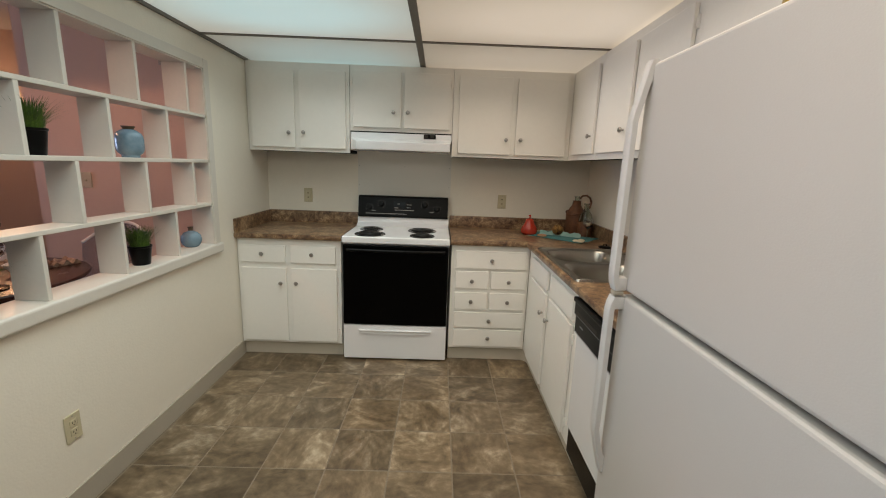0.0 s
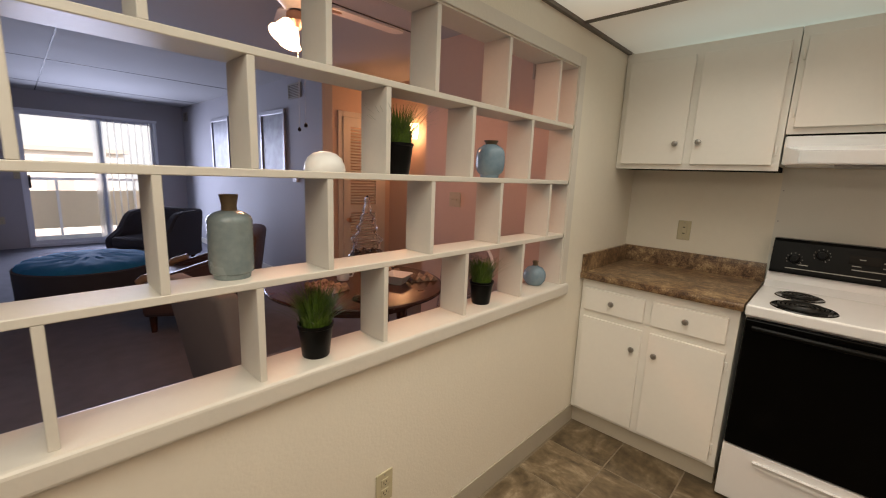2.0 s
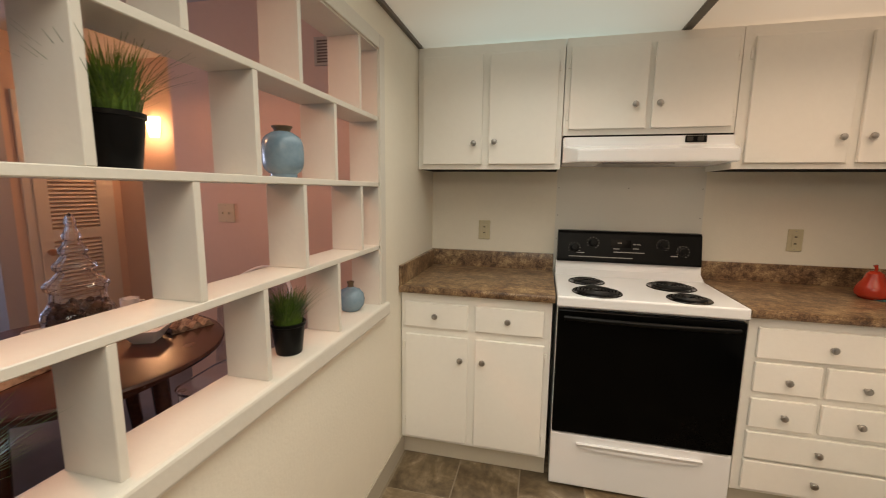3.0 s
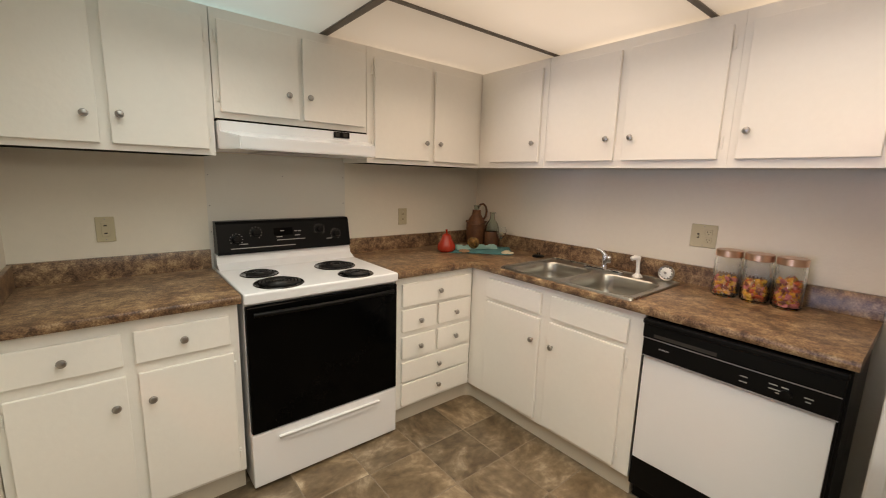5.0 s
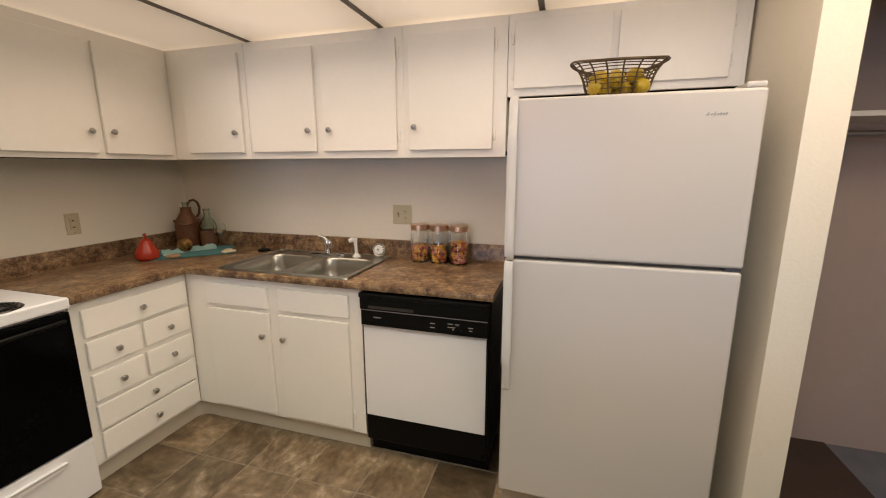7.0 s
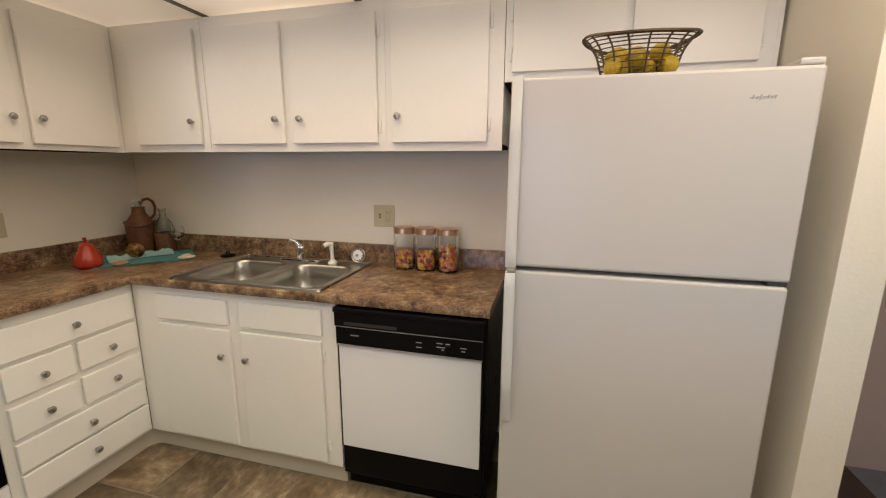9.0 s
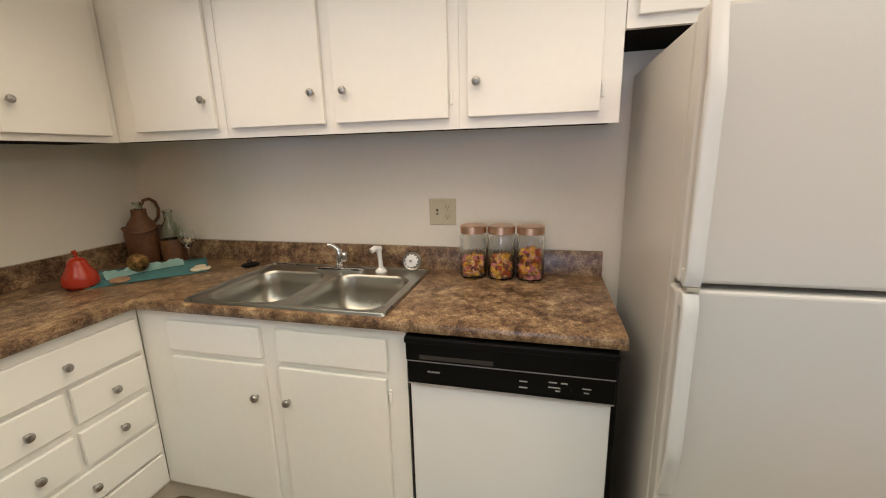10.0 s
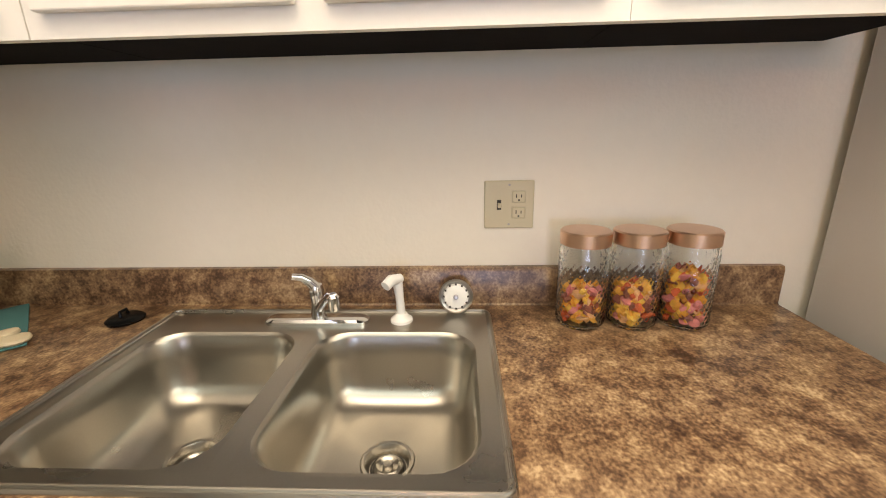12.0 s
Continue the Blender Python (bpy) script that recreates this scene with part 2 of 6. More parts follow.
def tube(points, r, seg=8, bm=None, closed=False, radii=None):
    """A round bar swept along a line of points."""
    bm = bm or bmesh.new()
    pts = [Vector(p) for p in points]
    n = len(pts)
    rings, side = [], None
    for i, p in enumerate(pts):
        a = pts[(i - 1) % n] if closed or i > 0 else p
        b = pts[(i + 1) % n] if closed or i < n - 1 else p
        d = (b - a).normalized()
        if side is None:
            side = d.orthogonal().normalized()
        side = (side - d * side.dot(d)).normalized()
        up = d.cross(side)
        rr = radii[i] if radii else r
        rings.append([bm.verts.new(p + (side * math.cos(2 * math.pi * k / seg) + up * math.sin(2 * math.pi * k / seg)) * rr) for k in range(seg)])
    pairs = list(zip(rings, rings[1:])) + ([(rings[-1], rings[0])] if closed else [])
    for a, b in pairs:
        for k in range(seg):
            bm.faces.new((a[k], a[(k + 1) % seg], b[(k + 1) % seg], b[k]))
    if not closed:
        bm.faces.new(rings[0][::-1])
        bm.faces.new(rings[-1])
    return bm


def prism(profile, axis, a, b, bm=None):
    """A flat outline of (u, v) pushed along an axis from a to b: x: (y, z), y: (x, z), z: (x, y)."""
    bm = bm or bmesh.new()
    def at(u, v, w):
        return {"x": (w, u, v), "y": (u, w, v), "z": (u, v, w)}[axis]
    va, vb = [bm.verts.new(at(u, v, a)) for u, v in profile], [bm.verts.new(at(u, v, b)) for u, v in profile]
    bm.faces.new(va)
    bm.faces.new(vb[::-1])
    n = len(profile)
    for i in range(n):
        bm.faces.new((va[i], vb[i], vb[(i + 1) % n], va[(i + 1) % n]))
    bmesh.ops.recalc_face_normals(bm, faces=bm.faces)
    return bm


def structure(name, bm, mat, label="", smooth=False):
    return tagged(part(name, bm, mat, None, label, smooth), kind="structure")


# ---- the plan, in metres ----
LEFT, RIGHT, BACK, CEILING = -1.467, 1.235, 3.745, 2.13
FAR, SOUTH, MAIN_CEILING = -9.7, -2.2, 2.46
TOP = 0.908
LOW = -0.03
SILL, SHELVES, HEAD = 0.876, (1.131, 1.398, 1.664), 1.945
OPEN0, OPEN1, STEP = 0.600, 2.864, 0.388

# shell
structure("wall_back", boxed(-1.587, RIGHT + 0.12, BACK, BACK + 0.12, LOW, MAIN_CEILING), WALL, "cream painted kitchen wall behind the range")
structure("wall_right", boxed(RIGHT, RIGHT + 0.12, 0.445, BACK, LOW, MAIN_CEILING), WALL, "cream painted kitchen wall behind the sink")
bm = bmesh.new()
box(bm, LEFT - 0.12, LEFT, OPEN0 - 0.12, BACK, LOW, SILL - 0.03)
box(bm, LEFT - 0.12, LEFT, OPEN0 - 0.12, BACK, HEAD, MAIN_CEILING)
box(bm, LEFT - 0.12, LEFT, OPEN1, BACK, SILL - 0.03, HEAD)
box(bm, LEFT - 0.12, LEFT, OPEN0 - 0.12, OPEN0, SILL - 0.03, HEAD)
box(bm, LEFT - 0.12, LEFT, -0.43, OPEN0 - 0.12, 2.05, MAIN_CEILING)
structure("wall_left", bm, WALL, "cream half wall with a wide opening above it")
structure("wall_stub", boxed(0.47, RIGHT + 0.12, 0.335, 0.445, LOW, MAIN_CEILING), WALL, "cream painted wall end beside the refrigerator")
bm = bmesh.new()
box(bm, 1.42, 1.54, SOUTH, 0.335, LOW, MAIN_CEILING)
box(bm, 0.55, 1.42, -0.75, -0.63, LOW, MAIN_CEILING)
# unseen header, added to keep the ceiling light out of the closet
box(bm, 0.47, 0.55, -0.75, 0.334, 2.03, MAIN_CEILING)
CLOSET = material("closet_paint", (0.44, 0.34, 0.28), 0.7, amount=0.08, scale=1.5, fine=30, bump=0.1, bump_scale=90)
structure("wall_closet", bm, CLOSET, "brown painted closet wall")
structure("wall_south", boxed(FAR, 1.54, SOUTH - 0.12, SOUTH, LOW, MAIN_CEILING), GREY_WALL, "plain grey wall")
structure("wall_dining", boxed(-3.07, -1.587, 3.40, 3.52, 0, MAIN_CEILING), DINING, "warm lit dining room wall")
structure("wall_hall_side", boxed(-3.07, -2.95, 3.52, 4.2, 0, MAIN_CEILING), DINING)
structure("wall_hall_end", boxed(-4.67, -2.95, 4.2, 4.32, 0, MAIN_CEILING), DINING, "warm lit hall wall with a sconce")
structure("wall_louver", boxed(-4.67, -4.55, 3.40, 4.2, 0, MAIN_CEILING), DINING, "warm lit wall with a louvered closet door")
structure("wall_living", boxed(FAR, -4.55, 3.28, 3.40, 0, MAIN_CEILING), GREY_WALL, "grey living room wall with two pictures")
bm = bmesh.new()
WY0, WY1, WZ1 = 1.02, 2.85, 2.16
box(bm, FAR - 0.14, FAR, SOUTH, WY0, 0, MAIN_CEILING)
box(bm, FAR - 0.14, FAR, WY1, 3.40, 0, MAIN_CEILING)
box(bm, FAR - 0.14, FAR, WY0, WY1, WZ1, MAIN_CEILING)
structure("wall_window", bm, GREY_WALL, "grey living room wall round a sliding glass door")
bm = bmesh.new()
box(bm, FAR - 0.14, LEFT - 0.12, SOUTH, 4.32, MAIN_CEILING, MAIN_CEILING + 0.1)
box(bm, LEFT - 0.12, 1.54, SOUTH, BACK + 0.12, MAIN_CEILING, MAIN_CEILING + 0.1)
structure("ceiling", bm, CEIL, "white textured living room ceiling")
bm = bmesh.new()
for k in range(4):
    box(bm, -3.0 - k * 1.9, -2.985 - k * 1.9, SOUTH, 3.28, MAIN_CEILING - 0.003, MAIN_CEILING + 0.001)
for y in (-0.6, 1.3):
    box(bm, FAR, LEFT - 0.2, y, y + 0.012, MAIN_CEILING - 0.0025, MAIN_CEILING + 0.001)
structure("ceiling_joint", bm, DARKSLOT)
bm = bmesh.new()
box(bm, FAR, LEFT - 0.001, SOUTH, 4.2, -0.06, 0)
box(bm, LEFT - 0.001, 1.42, SOUTH, -0.3, -0.09, LOW)
structure("floor_closet", boxed(0.47, 1.42, -0.3, 0.335, -0.09, LOW + 0.006), material("closet_carpet", (0.085, 0.048, 0.036), 0.95, amount=0.4, scale=9, fine=260, bump=0.8, bump_scale=420), "dark brown closet carpet")
structure("floor_carpet", bm, CARPET, "grey brown living room carpet")

# kitchen's dropped ceiling with bars and lit diffusers
BX = (-0.175,)
BY = (2.85, 2.047, 1.26, 0.47)
bm = bmesh.new()
box(bm, LEFT + 0.002, 0.47, -0.30, 0.334, CEILING + 0.012, CEILING + 0.03)
box(bm, LEFT + 0.002, RIGHT, 0.334, BACK, CEILING + 0.012, CEILING + 0.03)
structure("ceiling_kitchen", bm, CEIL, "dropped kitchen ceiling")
bm = bmesh.new()
for x in BX:
    box(bm, x - 0.02, x + 0.02, -0.30, BACK, CEILING - 0.006, CEILING + 0.012, 0.003)
for y in BY:
    box(bm, LEFT + 0.004, x - 0.02, y - 0.013, y + 0.013, CEILING - 0.004, CEILING + 0.011)
    box(bm, x + 0.02, RIGHT, y - 0.013, y + 0.013, CEILING - 0.004, CEILING + 0.011)
box(bm, LEFT, LEFT + 0.018, -0.30, BACK - 0.30, CEILING - 0.012, CEILING + 0.011)
structure("ceiling_bar", bm, BAR, "dark bronze ceiling bars")
structure("soffit", boxed(LEFT, RIGHT, -0.42, -0.30, CEILING - 0.01, MAIN_CEILING), WALL)
# the panels' own glow is low; the added lamps below give most light
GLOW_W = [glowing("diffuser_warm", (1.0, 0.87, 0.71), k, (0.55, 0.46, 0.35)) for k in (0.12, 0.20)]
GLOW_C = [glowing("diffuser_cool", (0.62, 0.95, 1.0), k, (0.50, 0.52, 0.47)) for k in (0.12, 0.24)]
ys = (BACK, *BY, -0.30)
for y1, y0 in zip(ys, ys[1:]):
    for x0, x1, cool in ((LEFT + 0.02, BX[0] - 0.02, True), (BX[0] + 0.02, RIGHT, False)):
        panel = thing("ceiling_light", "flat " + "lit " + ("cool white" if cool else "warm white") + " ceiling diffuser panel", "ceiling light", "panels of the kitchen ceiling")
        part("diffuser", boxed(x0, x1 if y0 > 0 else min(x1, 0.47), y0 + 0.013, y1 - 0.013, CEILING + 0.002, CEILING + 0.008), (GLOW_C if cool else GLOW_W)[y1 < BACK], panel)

# baseboard
bm = bmesh.new()
box(bm, LEFT, LEFT + 0.008, OPEN0 - 0.12, 3.17, LOW, 0.080, 0.003)
structure("baseboard", bm, VINYL, "taupe vinyl baseboard")
structure("baseboard_dining", boxed(-3.07, -1.587, 3.388, 3.40, 0, 0.09), TRIM)
structure("baseboard_living", boxed(FAR, -4.55, 3.268, 3.28, 0, 0.09), TRIM)


# ---- room divider ----
divider = thing("room_divider", "white painted lattice shelf built into the half wall", "shelf")
X0, X1 = LEFT - 0.125, LEFT + 0.004
for z in SHELVES:
    part("shelf", boxed(X0, X1, OPEN0, OPEN1, z - 0.0095, z + 0.0095, 0.002, 1), TRIM, divider)
part("sill", boxed(X0 - 0.015, LEFT + 0.028, OPEN0 - 0.05, OPEN1 + 0.06, SILL - 0.062, SILL, 0.012, 3), TRIM, divider)
part("head", boxed(X0, X1, OPEN0, OPEN1, HEAD - 0.012, HEAD + 0.003), TRIM, divider)
part("jamb", boxed(X0, X1, OPEN1 - 0.012, OPEN1 + 0.003, SILL, HEAD - 0.012), TRIM, divider)
part("jamb", boxed(X0, X1, OPEN0 - 0.003, OPEN0 + 0.012, SILL, HEAD - 0.012), TRIM, divider)
part("casing", boxed(LEFT - 0.002, LEFT + 0.012, OPEN1 - 0.004, OPEN1 + 0.05, SILL, HEAD + 0.05, 0.003), TRIM, divider)
part("casing", boxed(LEFT - 0.002, LEFT + 0.012, OPEN0 - 0.05, OPEN1 - 0.004, HEAD - 0.006, HEAD + 0.05, 0.003), TRIM, divider)
levels = (SILL, *SHELVES, HEAD)
for row in range(4):
    lo = levels[row] + (0.0095 if row else 0)
    hi = levels[row + 1] - (0.0095 if row < 3 else 0.012)
    k = 0
    while True:
        y = (2.497 if row in (0, 2) else 2.692) - k * STEP
        if y < OPEN0 + 0.03:
            break
        part("upright", boxed(X0 + 0.001, X1 - 0.001, y - 0.0075, y + 0.0105, lo, hi, 0.0015, 1), TRIM, divider)
        k += 1


# ---- kitchen cabinets ----
def knob_mesh():
    return mesh_of("knob", lathe([(0.006, 0), (0.006, 0.010), (0.009, 0.013), (0.0145, 0.018), (0.0150, 0.022), (0.012, 0.027), (0.006, 0.029), (0, 0.0295)], 20), NICKEL, True)


KNOB = knob_mesh()


def add_knob(parent, m):
    k = new("knob", KNOB)
    k.parent, k.matrix_basis = parent, m
    return tagged(k, "round brushed nickel knob")


def front(name, unit, u0, u1, z0, z1, axis, face, thick=0.020, knob=None, hinge=None):
    """A slab door or drawer front lying on the face frame; axis y: faces -y, axis x: faces -x."""
    if axis == "y":
        bm = boxed(u0, u1, face - thick, face - 0.0025, z0, z1, 0.003, 2)
    else:
        bm = boxed(face - thick, face - 0.0025, u0, u1, z0, z1, 0.003, 2)
    d = part(name, bm, CAB, unit)
    if knob:
        u, z = knob
        add_knob(d, pose(u, face - thick, z, 90, 0, 0) if axis == "y" else pose(face - thick, u, z, 0, -90, 0))
    um, zm = (u0 + u1) / 2, (z0 + z1) / 2
    part("bumper", boxed(um - 0.02, um + 0.02, face - 0.003, face + 0.001, zm - 0.01, zm + 0.01) if axis == "y" else boxed(face - 0.003, face + 0.001, um - 0.02, um + 0.02, zm - 0.01, zm + 0.01), CAB, d)
    if hinge is not None:
        for z in (z0 + 0.07, z1 - 0.07):
            u = hinge
            hb = boxed(u - 0.006, u + 0.006, face - 0.007, face + 0.001, z - 0.026, z + 0.026, 0.002) if axis == "y" else boxed(face - 0.007, face + 0.001, u - 0.006, u + 0.006, z - 0.026, z + 0.026, 0.002)
            part("hinge", hb, CAB, d)
            part("hinge_pin", boxed(u - 0.0035, u + 0.0035, face - 0.0105, face - 0.006, z - 0.016, z + 0.016, 0.001) if axis == "y" else boxed(face - 0.0105, face - 0.006, u - 0.0035, u + 0.0035, z - 0.016, z + 0.016, 0.001), CAB, d)
    return d


FY, FX = 3.430, 0.945
UP, UT = 1.490, CEILING - 0.012

c = thing("wall_cabinet", "white painted wall cabinet with two slab doors", "cabinet", "upper kitchen cabinets")
part("body", boxed(LEFT + 0.003, -0.711, FY, BACK, UP + 0.026, UT), CAB, c)
part("bottom_rail", boxed(LEFT + 0.003, -0.711, FY, FY + 0.019, UP, UP + 0.026), CAB, c)
part("underside", boxed(LEFT + 0.001, -0.720, FY + 0.020, BACK, UP + 0.001, UP + 0.0255), CAB_SHADE, c, "underside with its shade painted black")
front("door", c, -1.434, -1.114, 1.516, 2.066, "y", FY, knob=(-1.155, 1.622), hinge=-1.441)
front("door", c, -1.078, -0.738, 1.516, 2.066, "y", FY, knob=(-1.047, 1.628), hinge=-0.731)
c = thing("wall_cabinet", "short white painted wall cabinet above the range hood", "cabinet", "upper kitchen cabinets")
part("body", boxed(-0.707, 0.054, FY, BACK, 1.655, UT), CAB, c)
front("door", c, -0.682, -0.330, 1.684, 2.072, "y", FY, knob=(-0.382, 1.792), hinge=-0.689)
front("door", c, -0.305, 0.036, 1.684, 2.072, "y", FY, knob=(-0.277, 1.794), hinge=0.043)
c = thing("wall_cabinet", "white painted wall cabinet with two slab doors in the corner", "cabinet", "upper kitchen cabinets")
part("body", boxed(0.057, FX - 0.003, FY, BACK, UP + 0.028, UT), CAB, c)
part("bottom_rail", boxed(0.057, FX - 0.003, FY, FY + 0.019, UP + 0.002, UP + 0.028), CAB, c)
part("end_panel", boxed(0.056, 0.070, FY + 0.019, BACK, UP + 0.002, UP + 0.028), CAB, c)
part("underside", boxed(0.070, FX, FY + 0.020, BACK, UP + 0.003, UP + 0.0275), CAB_SHADE, c, "underside with its shade painted black")
front("door", c, 0.100, 0.490, 1.518, 2.068, "y", FY, knob=(0.458, 1.626), hinge=0.092)
front("door", c, 0.530, 0.905, 1.518, 2.064, "y", FY, knob=(0.565, 1.628), hinge=0.913)
for label, y0, y1, doors in (
    ("white painted wall cabinet with one slab door in the corner", 2.8695, BACK - 0.0, ((2.906, 3.310, 2.945, None),)),
    ("white painted wall cabinet with two slab doors above the sink", 1.9195, 2.867, ((2.426, 2.838, 2.464, 2.846), (1.955, 2.380, 2.336, 1.947))),
    ("white painted wall cabinet with one slab door", 1.405, 1.9185, ((1.466, 1.887, 1.855, 1.458),)),
):
    c = thing("wall_cabinet", label, "cabinet", "upper kitchen cabinets")
    part("body", boxed(FX, RIGHT, y0, y1, UP + 0.032, UT), CAB, c)
    part("bottom_rail", boxed(FX, FX + 0.019, y0, y1, UP + 0.004, UP + 0.032), CAB, c)
    part("underside", boxed(FX + 0.020, RIGHT, y0 + 0.0004, y1 - 0.0004, UP + 0.0165, UP + 0.0315), CAB_SHADE, c, "underside with its shade painted black")
    for a, b, k, h in doors:
        front("door", c, a, b, 1.530, 2.068, "x", FX, knob=(k, 1.640), hinge=h)
c = thing("wall_cabinet", "short white painted wall cabinet above the refrigerator", "cabinet", "upper kitchen cabinets")
part("body", boxed(FX, RIGHT, 0.470, 1.402, 1.765, UT), CAB, c)
part("underside", boxed(FX + 0.020, RIGHT, 0.471, 1.401, 1.759, 1.7648), CAB_SHADE, c, "underside with its shade painted black")
front("door", c, 0.962, 1.372, 1.797, 2.085, "x", FX, knob=(1.0, 1.835), hinge=1.380)
front("door", c, 0.520, 0.936, 1.797, 2.085, "x", FX, knob=(0.90, 1.835), hinge=0.512)
part("filler", boxed(FX + 0.001, RIGHT, 0.457, 0.469, 1.765, UT), CAB, c)

# base cabinets
LY, LX = 3.143, 0.651
CB = TOP - 0.042
c = thing("base_cabinet", "white painted base cabinet with two drawers over two doors", "cabinet", "base kitchen cabinets")
part("body", boxed(LEFT + 0.004, -0.722, LY, BACK, 0.076, CB), CAB, c)
part("toe_kick", boxed(LEFT + 0.001, -0.722, LY + 0.035, BACK, LOW, 0.075), TOE, c, "cream vinyl toe kick")
front("drawer", c, -1.439, -1.118, 0.696, 0.822, "y", LY, knob=(-1.281, 0.760))
front("drawer", c, -1.081, -0.759, 0.696, 0.822, "y", LY, knob=(-0.924, 0.763))
front("door", c, -1.436, -1.115, 0.096, 0.655, "y", LY, knob=(-1.151, 0.546), hinge=-1.443)
front("door", c, -1.078, -0.750, 0.096, 0.655, "y", LY, knob=(-1.041, 0.547), hinge=-0.743)
c = thing("base_cabinet", "white painted base cabinet with seven drawers", "cabinet", "base kitchen cabinets")
part("body", boxed(0.078, LX - 0.003, LY, BACK, 0.076, CB), CAB, c)
part("toe_kick", boxed(0.078, LX + 0.03, LY + 0.035, BACK, LOW, 0.075), TOE, c, "cream vinyl toe kick")
for a, b, z0, z1, k in ((0.112, 0.628, 0.698, 0.829, 0.763), (0.112, 0.352, 0.548, 0.678, 0.607), (0.372, 0.628, 0.548, 0.678, 0.607), (0.112, 0.350, 0.388, 0.517, 0.452), (0.370, 0.628, 0.388, 0.517, 0.452), (0.112, 0.628, 0.245, 0.365, 0.305), (0.112, 0.628, 0.097, 0.230, 0.168)):
    front("drawer", c, a, b, z0, z1, "y", LY, knob=((a + b) / 2, k))
c = thing("base_cabinet", "white painted sink base cabinet with two doors", "cabinet", "base kitchen cabinets")
part("body", boxed(LX, RIGHT, 2.046, LY, 0.076, 0.68), CAB, c)
part("rail", boxed(LX, LX + 0.02, 2.046, LY, 0.68, CB), CAB, c)
part("toe_kick", boxed(LX + 0.035, RIGHT, 2.046, LY + 0.04, LOW, 0.075), TOE, c, "cream vinyl toe kick")
cove = [(LX + 0.036, LY + 0.036)] + [(LX + 0.035 - 0.06 * (1 - math.sin(radians(a))), LY + 0.035 - 0.06 * (1 - math.cos(radians(a)))) for a in range(0, 91, 15)]
part("toe_cove", prism(cove, "z", LOW, 0.070), TOE, c, "curved vinyl corner", True)
front("false_drawer", c, 2.588, 2.990, 0.712, 0.830, "x", LX)
front("false_drawer", c, 2.110, 2.522, 0.712, 0.830, "x", LX)
front("door", c, 2.588, 2.990, 0.100, 0.686, "x", LX, knob=(2.625, 0.562), hinge=2.997)
front("door", c, 2.116, 2.526, 0.100, 0.686, "x", LX, knob=(2.494, 0.560), hinge=2.108)


# worktops
def worktop_profile(front_at, wall_at, z):
    """Rolled front edge, coved back, upstand with rounded top: (depth, height)."""
    s = 1 if wall_at > front_at else -1
    pts = [(front_at + s * 0.020, z - 0.040), (front_at + s * 0.004, z - 0.036), (front_at, z - 0.026), (front_at, z - 0.012), (front_at + s * 0.004, z - 0.003), (front_at + s * 0.014, z)]
    pts += [(wall_at - s * 0.024, z), (wall_at - s * 0.020, z + 0.004), (wall_at - s * 0.019, z + 0.090), (wall_at - s * 0.015, z + 0.099), (wall_at - s * 0.001, z + 0.100), (wall_at - s * 0.001, z - 0.040)]
    return pts


EY, EX = 3.104, 0.612
w = thing("worktop", "brown granite patterned laminate worktop with upstand", "worktop")
part("slab", prism(worktop_profile(EY, BACK, TOP), "x", LEFT + 0.001, -0.712), COUNTER, w, smooth=True)
part("side_upstand", boxed(LEFT + 0.001, LEFT + 0.020, EY + 0.004, BACK - 0.021, TOP + 0.0005, TOP + 0.099, 0.004), COUNTER, w)
w = thing("worktop", "brown granite patterned laminate corner worktop with upstand", "worktop")
part("slab", prism(worktop_profile(EY, BACK, TOP), "x", 0.070, 0.640), COUNTER, w, smooth=True)
S0, S1, SX0, SX1 = 2.135, 2.875, 0.660, 1.150
edge = worktop_profile(EX, RIGHT, TOP)
front_edge = edge[:6] + [(SX0, TOP), (SX0, TOP - 0.04)]
back_edge = [(SX1, TOP - 0.04), (SX1, TOP)] + edge[6:]
part("slab", prism(edge, "y", 1.390, S0), COUNTER, w, smooth=True)
part("slab", prism(front_edge, "y", S0, S1), COUNTER, w, smooth=True)
part("slab", prism(back_edge, "y", S0, S1), COUNTER, w, smooth=True)
part("slab", prism(edge, "y", S1, EY + 0.012), COUNTER, w, smooth=True)
part("slab", boxed(0.640, RIGHT - 0.001, EY + 0.012, BACK - 0.001, TOP - 0.04, TOP), COUNTER, w)
part("upstand", boxed(0.640, RIGHT - 0.020, BACK - 0.020, BACK - 0.001, TOP, TOP + 0.0995), COUNTER, w)
part("upstand", boxed(RIGHT - 0.020, RIGHT - 0.001, EY + 0.012, BACK - 0.001, TOP, TOP + 0.100), COUNTER, w)


# ---- kitchen appliances ----
PANELP = material("splash_panel", (0.73, 0.715, 0.655), 0.45, amount=0.05, scale=2, bump=0.06, bump_scale=90)
sp = thing("splash_panel", "pale grey painted splash panel behind the range", "panel")
part("board", boxed(-0.712, 0.068, BACK - 0.003, BACK, 0.90, 1.512), PANELP, sp)
for x in (-0.70, -0.32, 0.055):
    for z in (1.10, 1.24, 1.40):
        if x != -0.32 or z > 1.3:
            part("nail", lathe([(0.0035, 0), (0.003, 0.0012), (0, 0.0015)], 10, m=pose(x, BACK - 0.003, z, 90, 0, 0)), NICKEL, sp)

